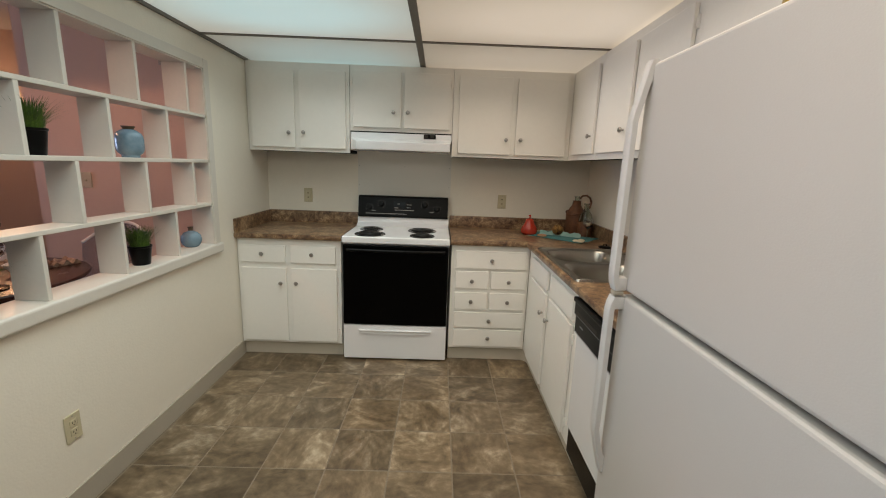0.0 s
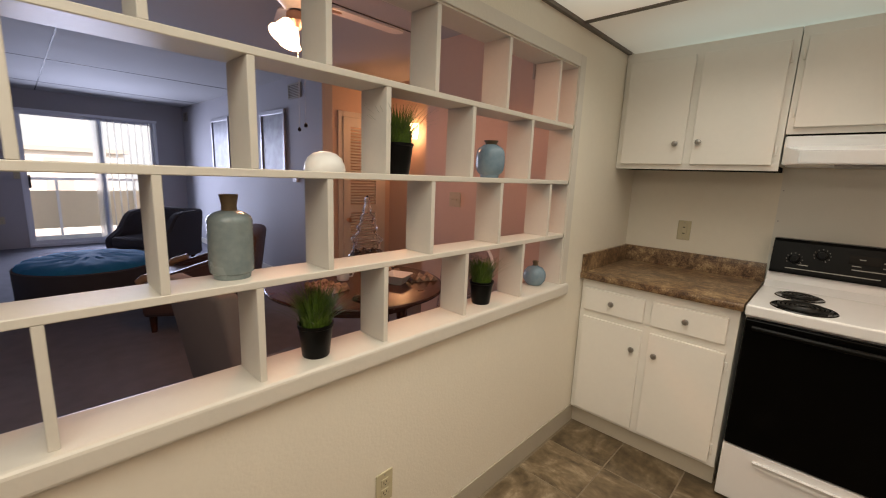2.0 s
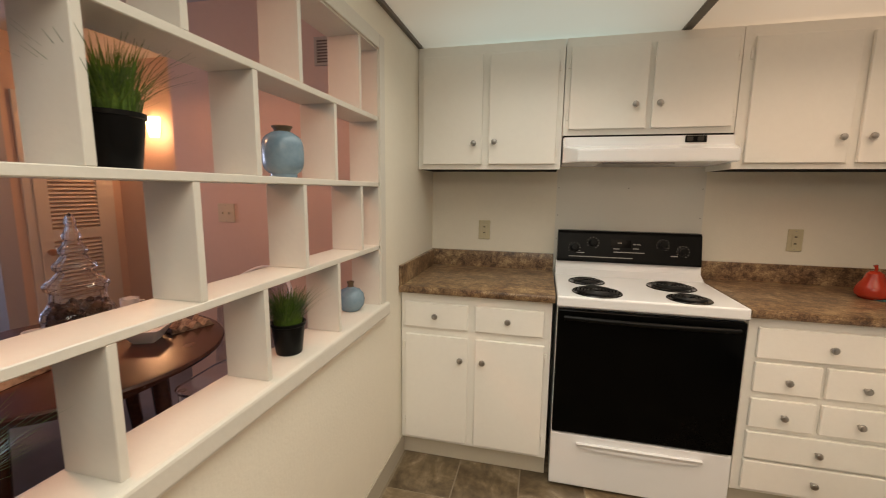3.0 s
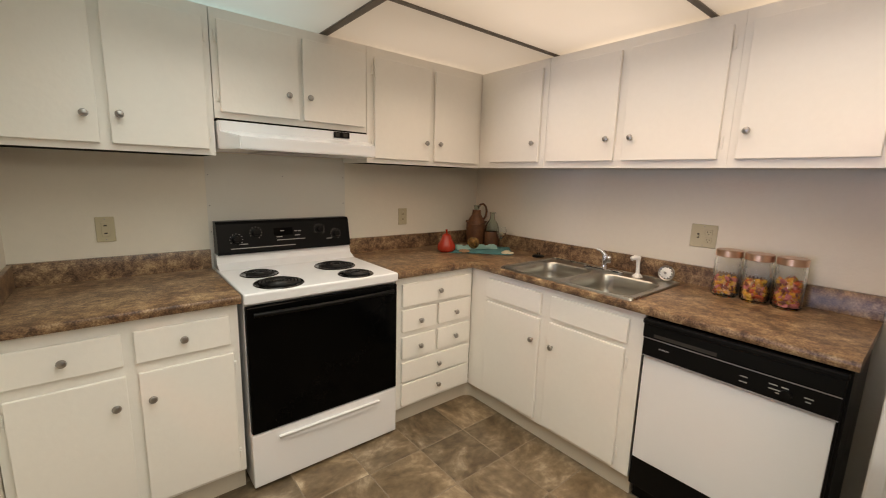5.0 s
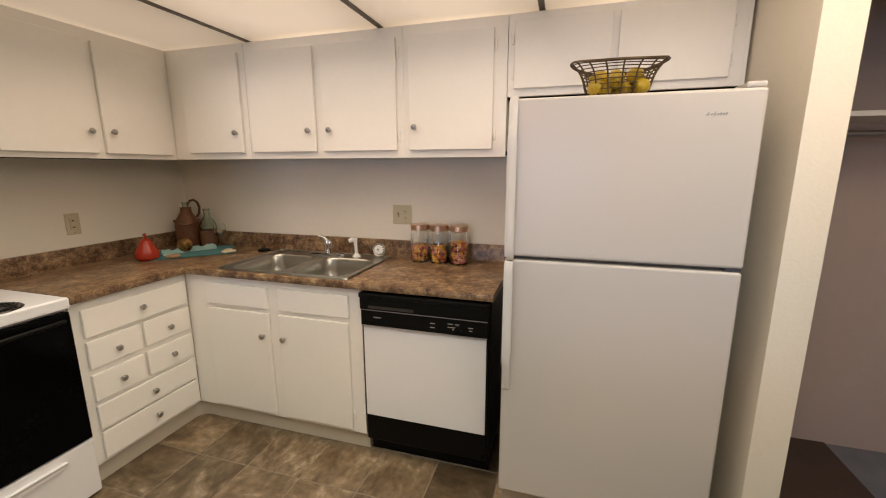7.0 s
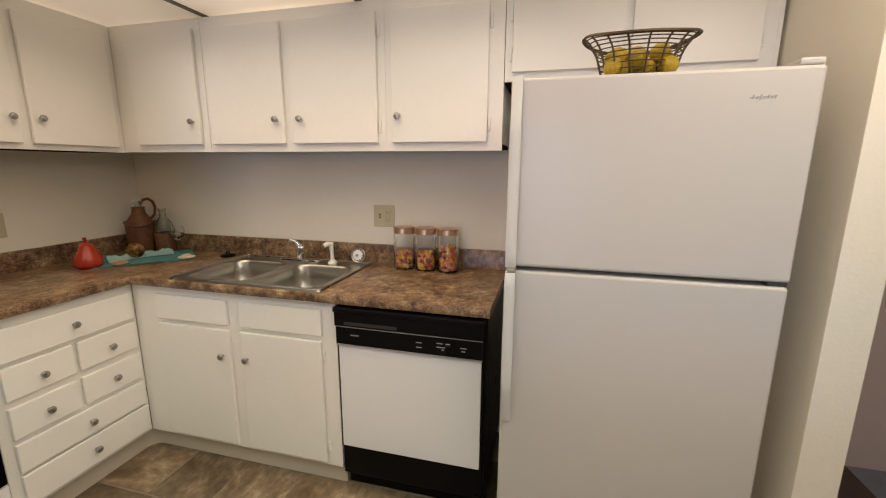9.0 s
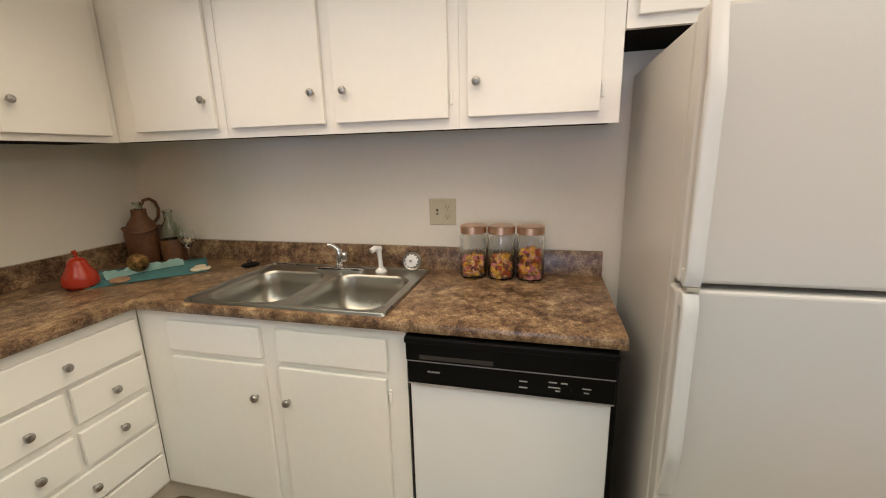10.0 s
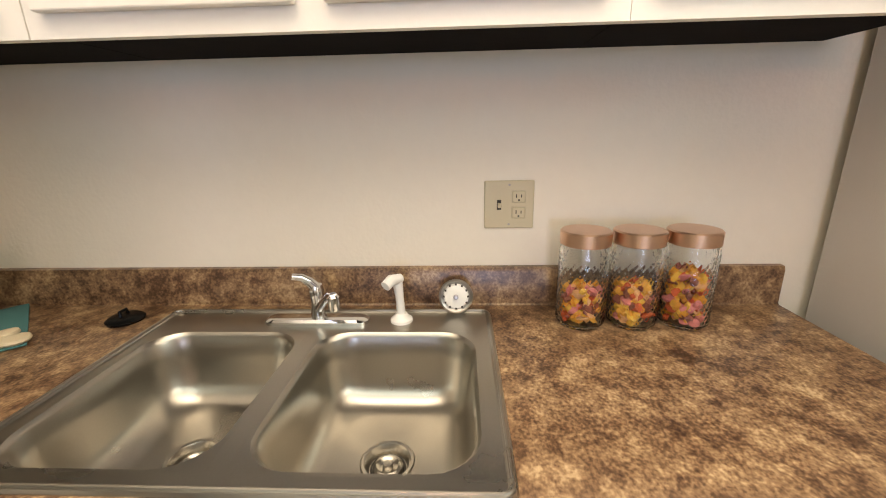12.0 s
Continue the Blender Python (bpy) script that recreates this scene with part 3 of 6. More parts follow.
r = thing("range", "white electric range with black oven door and four coil burners", "stove")
RX0, RX1, RF = -0.705, 0.063, 3.098
part("body", boxed(RX0 + 0.004, RX1 - 0.004, RF + 0.03, 3.72, -0.012, 0.862), RANGE_W, r)
part("cooktop", boxed(RX0, RX1, RF - 0.004, 3.66, 0.862, 0.912, 0.009, 3), RANGE_W, r)
bm = prism([(3.60, 0.912), (3.655, 0.940), (3.664, 0.985), (3.735, 0.985), (3.735, 0.912)], "x", RX0 + 0.006, RX1 - 0.006)
part("backguard_base", bm, RANGE_W, r)
bm = prism([(3.645, 0.985), (3.640, 1.000), (3.668, 1.145), (3.680, 1.158), (3.735, 1.158), (3.735, 0.985)], "x", RX0 + 0.012, RX1 - 0.012)
guard = part("control_panel", bm, BLACK, r, "black control panel")
PANEL = pose(-0.321, 3.6405, 1.003, 79, 0, 0)
for x, z in ((-0.28, 0.060), (-0.18, 0.092), (0.18, 0.092), (0.28, 0.060)):
    k = part("dial", lathe([(0.024, 0), (0.024, 0.006), (0.018, 0.008), (0.016, 0.024), (0, 0.025)], 20), BLACK, guard, smooth=True)
    k.matrix_basis = PANEL @ Matrix.Translation((x, z, 0))
    bm = bmesh.new()
    for a in range(0, 300, 30):
        q = radians(a - 60)
        box(bm, 0.031 * math.cos(q) - 0.0018, 0.031 * math.cos(q) + 0.0018, 0.031 * math.sin(q) - 0.0018, 0.031 * math.sin(q) + 0.0018, 0, 0.0012)
    mk = part("dial_mark", bm, GREYPRINT, guard)
    mk.matrix_basis = PANEL @ Matrix.Translation((x, z, 0))
for x0, x1, z in ((-0.05, -0.028, 0.095), (-0.072, -0.04, 0.062), (0.03, 0.045, 0.09), (0.05, 0.068, 0.09), (0.03, 0.06, 0.066), (-0.07, 0.09, 0.044), (-0.26, -0.225, 0.034), (0.22, 0.255, 0.034), (-0.31, 0.03, 0.012)):
    mk = part("printed_mark", boxed(x0, x1, z - 0.0022, z + 0.0022, 0, 0.001), GREYPRINT, guard)
    mk.matrix_basis = PANEL
mk = part("clock_window", boxed(-0.085, 0.02, 0.070, 0.112, 0, 0.0008), GLASS_B, guard)
mk.matrix_basis = PANEL


def burner(parent, x, y, rad):
    bm = lathe([(rad + 0.012, 0), (rad + 0.016, 0.0025), (rad + 0.012, 0.006), (rad, 0.003), (rad * 0.5, 0.0015), (0, 0.0015)], 36)
    pan = part("drip_pan", bm, DRIP, parent, "black drip pan", True)
    pan.location = (x, y, 0.911)
    turns = 4 if rad < 0.08 else 5
    pts = []
    for i in range(turns * 24 + 1):
        a = 2 * math.pi * i / 24
        rr = 0.016 + (rad - 0.022) * i / (turns * 24)
        pts.append((rr * math.cos(a), rr * math.sin(a), 0.0105))
    part("coil", tube(pts, 0.0046, 6), COIL, pan, "dark coil element", True)


burner(r, -0.548, 3.440, 0.076)
burner(r, -0.150, 3.425, 0.097)
burner(r, -0.523, 3.212, 0.097)
burner(r, -0.140, 3.190, 0.076)
door = part("oven_door", boxed(RX0 + 0.006, RX1 - 0.006, RF, RF + 0.035, 0.255, 0.850, 0.006, 2), GLASS_B, r, "black glass oven door")
pts = [(-0.67 + 0.70 * i / 20, RF - 0.008 - 0.016 * math.sin(math.pi * i / 20), 0.815) for i in range(21)]
part("handle", tube(pts, 0.011, 10), BLACK, door, "black oven handle", True)
drawer = part("drawer", boxed(RX0 + 0.004, RX1 - 0.004, RF + 0.004, RF + 0.034, -0.016, 0.248, 0.006, 2), RANGE_W, r)
grip_c, grip_w = (RX0 + RX1) / 2, 0.265
bm = prism([(grip_c - grip_w, 0.212)] + [(grip_c + grip_w * math.cos(math.pi * (1 + k / 16)), 0.206 - 0.026 * math.sin(math.pi * k / 16) ** 0.6) for k in range(1, 16)] + [(grip_c + grip_w, 0.212)], "y", RF - 0.014, RF + 0.004)
for v in bm.verts:
    if v.co.y < RF and v.co.z < 0.209:
        v.co.y += 0.007
part("drawer_grip", bm, RANGE_W, drawer)
for x in (RX0 + 0.06, RX1 - 0.06):
    for y in (RF + 0.08, 3.66):
        part("foot", lathe([(0.015, 0), (0.015, 0.018), (0, 0.018)], 12, at=(x, y, LOW)), BLACK, r)

h = thing("range_hood", "white enamelled range hood under the short cabinet", "range hood")
HX0, HX1 = -0.706, 0.053
bm = bmesh.new()
top = [(HX0, 3.74), (HX1, 3.74), (HX1, 3.405), (HX0 + 0.010, 3.405), (HX0 + 0.003, 3.415)]
mid = [(HX0, 3.74), (HX1, 3.74), (HX1, 3.400), (HX0 + 0.014, 3.400), (HX0 + 0.003, 3.415)]
low = [(HX0 + 0.004, 3.74), (HX1 - 0.004, 3.74), (HX1 - 0.012, 3.300), (HX0 + 0.070, 3.300), (HX0 + 0.005, 3.412)]
rings = [[bm.verts.new((x, y, z)) for x, y in ring] for ring, z in ((top, 1.645), (mid, 1.600), (low, 1.575), (low, 1.518))]
for a, b in zip(rings, rings[1:]):
    for i in range(5):
        bm.faces.new((a[i], a[(i + 1) % 5], b[(i + 1) % 5], b[i]))
bm.faces.new(rings[0])
bm.faces.new(rings[-1][::-1])
bmesh.ops.recalc_face_normals(bm, faces=bm.faces)
bmesh.ops.bevel(bm, geom=list(bm.edges), offset=0.004, segments=2, affect="EDGES")
part("canopy", bm, RANGE_W, h)
# black filler strip stands in for the shade of the gap above the hood
part("gap_shade", boxed(HX0 + 0.003, HX1 - 0.003, 3.418, 3.60, 1.6452, 1.6546), CAB_SHADE, h, "dark strip painting the shade in the gap above the hood")
part("switch_plate", boxed(-0.155, -0.065, 3.3955, 3.402, 1.612, 1.643, 0.002), BLACK, h, "black switch plate")
for x in (-0.137, -0.092):
    part("switch", boxed(x - 0.013, x + 0.013, 3.391, 3.396, 1.618, 1.637, 0.002), DARKSLOT, h)
part("filter", boxed(-0.52, -0.20, 3.36, 3.66, 1.512, 1.517), NICKEL, h, "metal grease filter")

d = thing("dishwasher", "black and white built-in dishwasher below the worktop", "dishwasher")
part("tub", boxed(0.672, 1.20, 1.402, 2.040, 0.055, CB - 0.006), BLACK, d)
part("frame", boxed(0.655, 0.672, 1.402, 2.040, 0.055, CB - 0.006), BLACK, d)
ctl = part("control_panel", boxed(0.622, 0.655, 1.412, 2.036, 0.692, 0.852, 0.006, 2), BLACK, d, "black control panel")
part("grip", boxed(0.614, 0.624, 1.412, 2.036, 0.778, 0.838, 0.004, 2), BLACK, ctl)
for y0, y1, z in ((1.655, 1.685, 0.742), (1.655, 1.685, 0.722), (1.57, 1.60, 0.748), (1.54, 1.565, 0.748), (1.53, 1.60, 0.732), (1.53, 1.58, 0.722), (1.475, 1.505, 0.738), (1.48, 1.50, 0.725)):
    part("printed_mark", boxed(0.6208, 0.6225, y0 + 0.003, y1 - 0.003, z - 0.0018, z + 0.0018), GREYPRINT, ctl)
for z in (0.7745, 0.6955):
    part("trim_strip", boxed(0.6195, 0.6225, 1.414, 2.034, z - 0.0015, z + 0.0015), SILVERISH, ctl, "thin silver trim strip")
part("pocket", boxed(0.6132, 0.6145, 1.76, 1.99, 0.786, 0.800), DARKSLOT, ctl, "dark finger recess")
part("top_lip", boxed(0.606, 0.640, 1.408, 2.038, 0.838, 0.860, 0.005, 2), BLACK, ctl)
bm = bmesh.new()
for q, (y, h) in enumerate(((1.966, 0.007), (1.959, 0.004), (1.953, 0.007), (1.946, 0.004), (1.940, 0.006), (1.934, 0.004))):
    prism([(y, 0.737), (y - 0.003, 0.737), (y - 0.005, 0.737 + h), (y - 0.002, 0.737 + h)], "x", 0.6205, 0.6225, bm)
prism([(1.968, 0.7395), (1.928, 0.741), (1.928, 0.7425), (1.968, 0.741)], "x", 0.6203, 0.6225, bm)
part("badge", bm, SILVERISH, ctl, "small silver scrolled badge")
kn = part("dial", lathe([(0.017, 0), (0.016, 0.012), (0, 0.013)], 20), BLACK, ctl, smooth=True)
kn.matrix_basis = pose(0.622, 1.548, 0.727, 0, -90, 0)
part("door_panel", boxed(0.634, 0.655, 1.420, 2.030, 0.206, 0.686, 0.003), RANGE_W, d, "white door panel")
part("door_edge", boxed(0.640, 0.656, 1.412, 2.036, 0.198, 0.692), BLACK, d)
part("kick_panel", boxed(0.645, 0.672, 1.410, 2.036, 0.06, 0.196, 0.004), BLACK, d, "black kick panel")
part("toe_panel", boxed(0.70, 0.72, 1.41, 2.036, LOW, 0.06), BLACK, d)

f = thing("refrigerator", "tall white top-freezer refrigerator with textured doors", "refrigerator")
F0, F1, FD = 0.540, 1.328, 0.478
part("cabinet", boxed(FD + 0.075, 1.21, F0 + 0.004, F1 - 0.004, 0.0, 1.672, 0.006), APPL, f)
part("gasket", boxed(FD + 0.062, FD + 0.076, F0 + 0.012, F1 - 0.012, 0.10, 1.665), VINYL, f, "grey door gasket")
upper = part("freezer_door", boxed(FD, FD + 0.063, F0, F1, 1.112, 1.684, 0.010, 3), APPL, f)
lower = part("fridge_door", boxed(FD, FD + 0.063, F0, F1, 0.075, 1.098, 0.010, 3), APPL, f)


def fridge_handle(parent, z0, z1, foot_low):
    """A flattened bar, flush at its far end and curving out to a foot beside the gap between the doors."""
    y = F1 - 0.020
    n = 28
    bm = bmesh.new()
    rows = []
    for i in range(n + 1):
        t = i / n
        far = t if foot_low else 1 - t
        out = 0.040 * min(1, (1 - far) * 3.2 + 0.22) * (1 if far > 0.05 else 0.75 + 5 * far)
        thick = 0.016 + 0.006 * max(0, far - 0.7)
        half = 0.0165 if far < 0.75 else 0.015
        z = z0 + (z1 - z0) * t
        rows.append([bm.verts.new((FD - u, y + v, z)) for u, v in ((out - thick, -half), (out - 0.003, -half), (out, -half + 0.004), (out, half - 0.004), (out - 0.003, half), (out - thick, half))])
    for a, b in zip(rows, rows[1:]):
        for i in range(6):
            bm.faces.new((a[i], a[(i + 1) % 6], b[(i + 1) % 6], b[i]))
    bm.faces.new(rows[0][::-1])
    bm.faces.new(rows[-1])
    near = z0 if foot_low else z1 - 0.035
    box(bm, FD - 0.030, FD + 0.002, y - 0.0155, y + 0.0155, near, near + 0.035, 0.003)
    end = z1 - 0.05 if foot_low else z0
    box(bm, FD - 0.006, FD + 0.002, y - 0.0140, y + 0.0140, end, end + 0.05, 0.002)
    bmesh.ops.recalc_face_normals(bm, faces=bm.faces)
    part("handle", bm, HANDLE, parent, "white moulded door handle", True)


fridge_handle(upper, 1.114, 1.690, True)
fridge_handle(lower, 0.560, 1.096, False)
part("handle_cap", boxed(FD - 0.030, FD - 0.004, F1 - 0.036, F1 - 0.009, 1.1005, 1.1125, 0.003), VINYL, f, "small grey cap between the handles")
part("hinge_cover", boxed(FD + 0.005, FD + 0.12, F0 + 0.004, F0 + 0.06, 1.684, 1.703, 0.006), APPL, f)
part("hinge", boxed(FD + 0.012, FD + 0.06, F0 + 0.002, F0 + 0.05, 1.099, 1.111), NICKEL, f, "metal middle hinge")
bm = bmesh.new()
for q, (y, h) in enumerate(((0.700, 0.011), (0.690, 0.007), (0.682, 0.012), (0.673, 0.006), (0.665, 0.010), (0.657, 0.006), (0.649, 0.009))):
    prism([(y, 1.604), (y - 0.004, 1.604), (y - 0.007, 1.604 + h), (y - 0.003, 1.604 + h)], "x", FD - 0.001, FD + 0.001, bm)
prism([(0.704, 1.6075), (0.642, 1.6095), (0.642, 1.6115), (0.704, 1.609)], "x", FD - 0.0014, FD + 0.001, bm)
prism([(0.688, 1.597), (0.686, 1.597), (0.668, 1.607), (0.671, 1.607)], "x", FD - 0.0012, FD + 0.001, bm)
part("badge", bm, SILVERISH, upper, "small silver scrolled badge")
part("kick_grille", boxed(FD + 0.05, FD + 0.075, F0 + 0.01, F1 - 0.01, -0.02, 0.09), VINYL, f)
for y in (F0 + 0.08, F1 - 0.08):
    for x in (FD + 0.12, 1.15):
        part("foot", lathe([(0.02, 0), (0.02, 0.031), (0, 0.031)], 12, at=(x, y, LOW)), BLACK, f)


# ---- sink ----
def ring_points(x0, x1, y0, y1, r, z, n=6):
    """A rectangle with round corners, as points."""
    pts = []
    for cx, cy, a0 in ((x1 - r, y1 - r, 0), (x0 + r, y1 - r, 90), (x0 + r, y0 + r, 180), (x1 - r, y0 + r, 270)):
        for k in range(n + 1):
            a = radians(a0 + 90 * k / n)
            pts.append((cx + r * math.cos(a), cy + r * math.sin(a), z))
    return pts


def loft(rings, cap_first=False, cap_last=True, bm=None):
    bm = bm or bmesh.new()
    vs = [[bm.verts.new(p) for p in ring] for ring in rings]
    for a, b in zip(vs, vs[1:]):
        n = len(a)
        for i in range(n):
            bm.faces.new((a[i], a[(i + 1) % n], b[(i + 1) % n], b[i]))
    if cap_first:
        bm.faces.new(vs[0][::-1])
    if cap_last:
        bm.faces.new(vs[-1])
    bmesh.ops.recalc_face_normals(bm, faces=bm.faces)
    return bm


sink = thing("sink", "double bowl stainless steel sink set in the worktop", "sink")
KX0, KX1, KY0, KY1, RIM = 0.634, 1.170, 2.108, 2.900, TOP + 0.003
BOWLS = ((0.672, 1.060, 2.148, 2.488), (0.672, 1.060, 2.528, 2.862))
# the deck round the bowls, in strips that meet the bowls' corners
bm = bmesh.new()
for x0, x1, y0, y1 in ((KX0 + 0.008, BOWLS[0][0] - 0.006, KY0 + 0.008, KY1 - 0.008), (BOWLS[0][1] + 0.006, KX1 - 0.008, KY0 + 0.008, KY1 - 0.008), (BOWLS[0][0] - 0.006, BOWLS[0][1] + 0.006, KY0 + 0.008, BOWLS[0][2] - 0.006), (BOWLS[0][0] - 0.006, BOWLS[0][1] + 0.006, BOWLS[0][3] + 0.006, BOWLS[1][2] - 0.006), (BOWLS[0][0] - 0.006, BOWLS[0][1] + 0.006, BOWLS[1][3] + 0.006, KY1 - 0.008)):
    vs = [bm.verts.new((x, y, RIM)) for x, y in ((x0, y0), (x1, y0), (x1, y1), (x0, y1))]
    bm.faces.new(vs)
bmesh.ops.recalc_face_normals(bm, faces=bm.faces)
part("deck", bm, STEEL, sink)
o = (KX0, KX1, KY0, KY1)
rim = loft([ring_points(o[0] - 0.002, o[1] + 0.002, o[2] - 0.002, o[3] + 0.002, 0.022, TOP + 0.0006), ring_points(*o, 0.022, TOP + 0.007), ring_points(o[0] + 0.006, o[1] - 0.006, o[2] + 0.006, o[3] - 0.006, 0.018, TOP + 0.0075), ring_points(o[0] + 0.012, o[1] - 0.012, o[2] + 0.012, o[3] - 0.012, 0.014, RIM - 0.0005)], cap_last=False)
part("rim", rim, STEEL, sink, smooth=True)
part("bead", tube(ring_points(o[0] + 0.005, o[1] - 0.005, o[2] + 0.005, o[3] - 0.005, 0.018, TOP + 0.0078), 0.0032, 8, closed=True), STEEL, sink, "raised steel bead", True)
for x0, x1, y0, y1 in BOWLS:
    r = 0.075
    e = 0.0065
    square = [(min(max(x, x0 - e), x1 + e), min(max(y, y0 - e), y1 + e), RIM - 0.0003) for x, y, z in ring_points(x0 - 0.05, x1 + 0.05, y0 - 0.05, y1 + 0.05, 0.06, 0)]
    rings = [square, ring_points(x0, x1, y0, y1, r, RIM + 0.0004)]
    for d, inset in ((0.004, 0.004), (0.010, 0.007), (0.06, 0.012), (0.115, 0.020), (0.140, 0.032), (0.155, 0.050), (0.162, 0.075)):
        rings.append(ring_points(x0 + inset, x1 - inset, y0 + inset, y1 - inset, max(r - inset * 0.3, 0.05), RIM - d))
    mx, my = (x0 + x1) / 2, (y0 + y1) / 2
    last = rings[-1]
    ring_d = []
    for px, py, pz in last:
        v = Vector((px - mx, py - my)).normalized() * 0.050
        ring_d.append((mx + v.x, my + v.y, RIM - 0.167))
    rings.append(ring_d)
    bowl = part("bowl", loft(rings, cap_last=False), STEEL, sink, smooth=True)
    drain = lathe([(0.053, 0.0), (0.050, 0.003), (0.044, 0.002), (0.040, -0.004), (0.036, -0.016), (0.030, -0.018), (0.028, -0.010), (0.022, -0.007), (0.017, -0.012), (0.010, -0.013), (0.008, -0.004), (0, -0.003)], 28, at=(mx, my, RIM - 0.167))
    part("drain", drain, STEEL, bowl, "steel basket drain", True)
    part("drain_hole", lathe([(0.0355, -0.0165), (0.0305, -0.0165)], 24, at=(mx, my, RIM - 0.167)), DARKSLOT, bowl)

fau = thing("faucet", "chrome single lever kitchen faucet on the sink deck", "faucet")
FXX, FYY = 1.112, 2.512
part("base_plate", loft([ring_points(FXX - 0.024, FXX + 0.024, 2.394, 2.640, 0.023, RIM), ring_points(FXX - 0.024, FXX + 0.024, 2.394, 2.640, 0.023, RIM + 0.008), ring_points(FXX - 0.018, FXX + 0.018, 2.402, 2.632, 0.0175, RIM + 0.013)]), CHROME, fau, smooth=True)
part("body", lathe([(0.018, 0), (0.017, 0.02), (0.0145, 0.035), (0.016, 0.055), (0.0175, 0.068), (0.014, 0.082), (0, 0.086)], 24, at=(FXX, FYY, RIM + 0.012)), CHROME, fau, smooth=True)
part("lever", tube([(FXX, FYY, RIM + 0.085), (FXX - 0.006, FYY + 0.012, RIM + 0.104), (FXX - 0.014, FYY + 0.026, RIM + 0.117), (FXX - 0.024, FYY + 0.044, RIM + 0.122)], 0.008, 12, radii=[0.0135, 0.011, 0.0085, 0.0075]), CHROME, fau, smooth=True)
part("spout", tube([(FXX - 0.012, FYY - 0.006, RIM + 0.040), (FXX - 0.030, FYY - 0.026, RIM + 0.064), (FXX - 0.056, FYY - 0.050, RIM + 0.090), (FXX - 0.070, FYY - 0.062, RIM + 0.094)], 0.011, 14, radii=[0.010, 0.009, 0.009, 0.010]), CHROME, fau, smooth=True)
part("aerator", lathe([(0.011, 0), (0.0125, 0.004), (0.0125, 0.030), (0.009, 0.034), (0, 0.034)], 18, at=(FXX - 0.072, FYY - 0.063, RIM + 0.064)), CHROME, fau, smooth=True)
WHITE_P = material("white_plastic", (0.82, 0.81, 0.78), 0.3, amount=0.04, bump=0.02)
spr = thing("side_sprayer", "white plastic side sprayer on the sink deck", "sprayer")
part("holder", lathe([(0.026, 0), (0.026, 0.006), (0.018, 0.012), (0.013, 0.020), (0, 0.020)], 24, at=(1.118, 2.318, RIM)), WHITE_P, spr, smooth=True)
part("stem", tube([(1.118, 2.318, RIM + 0.018), (1.118, 2.320, RIM + 0.06), (1.117, 2.323, RIM + 0.098)], 0.012, 14, radii=[0.0105, 0.0095, 0.012]), WHITE_P, spr, smooth=True)
part("spray_head", tube([(1.124, 2.317, RIM + 0.104), (1.100, 2.334, RIM + 0.108), (1.084, 2.345, RIM + 0.100)], 0.015, 14, radii=[0.011, 0.0135, 0.012]), WHITE_P, spr, smooth=True)
st = thing("sink_strainer", "round steel sink strainer leaning against the upstand", "strainer", m=pose(1.168, 2.190, RIM + 0.041, 0, -76, 0))
part("rim", lathe([(0.040, 0.0), (0.042, 0.003), (0.038, 0.006), (0.031, 0.003), (0.040, 0.0)], 32), NICKEL, st, smooth=True)
part("basket", lathe([(0.031, 0.003), (0.028, 0.009), (0.019, 0.012), (0, 0.012)], 32), WHITE_P, st, "pale perforated face", True)
for k in range(12):
    a = 2 * math.pi * k / 12
    part("slot", boxed(0.029 * math.cos(a) - 0.0022, 0.029 * math.cos(a) + 0.0022, 0.029 * math.sin(a) - 0.0022, 0.029 * math.sin(a) + 0.0022, 0.004, 0.0095), DARKSLOT, st)
part("post", lathe([(0.006, 0.010), (0.006, 0.022), (0, 0.023)], 14), NICKEL, st, smooth=True)
stp = thing("sink_stopper", "black rubber sink stopper on the worktop", "stopper", m=pose(1.125, 3.0, TOP, 0, 0, 0))
part("disc", lathe([(0.040, 0), (0.042, 0.006), (0.034, 0.012), (0.016, 0.014), (0, 0.014)], 24), BLACK, stp, smooth=True)
part("grip", tube([(-0.012, 0, 0.012), (-0.010, 0.002, 0.026), (0.010, 0.002, 0.026), (0.012, 0, 0.012)], 0.004, 8), BLACK, stp, smooth=True)


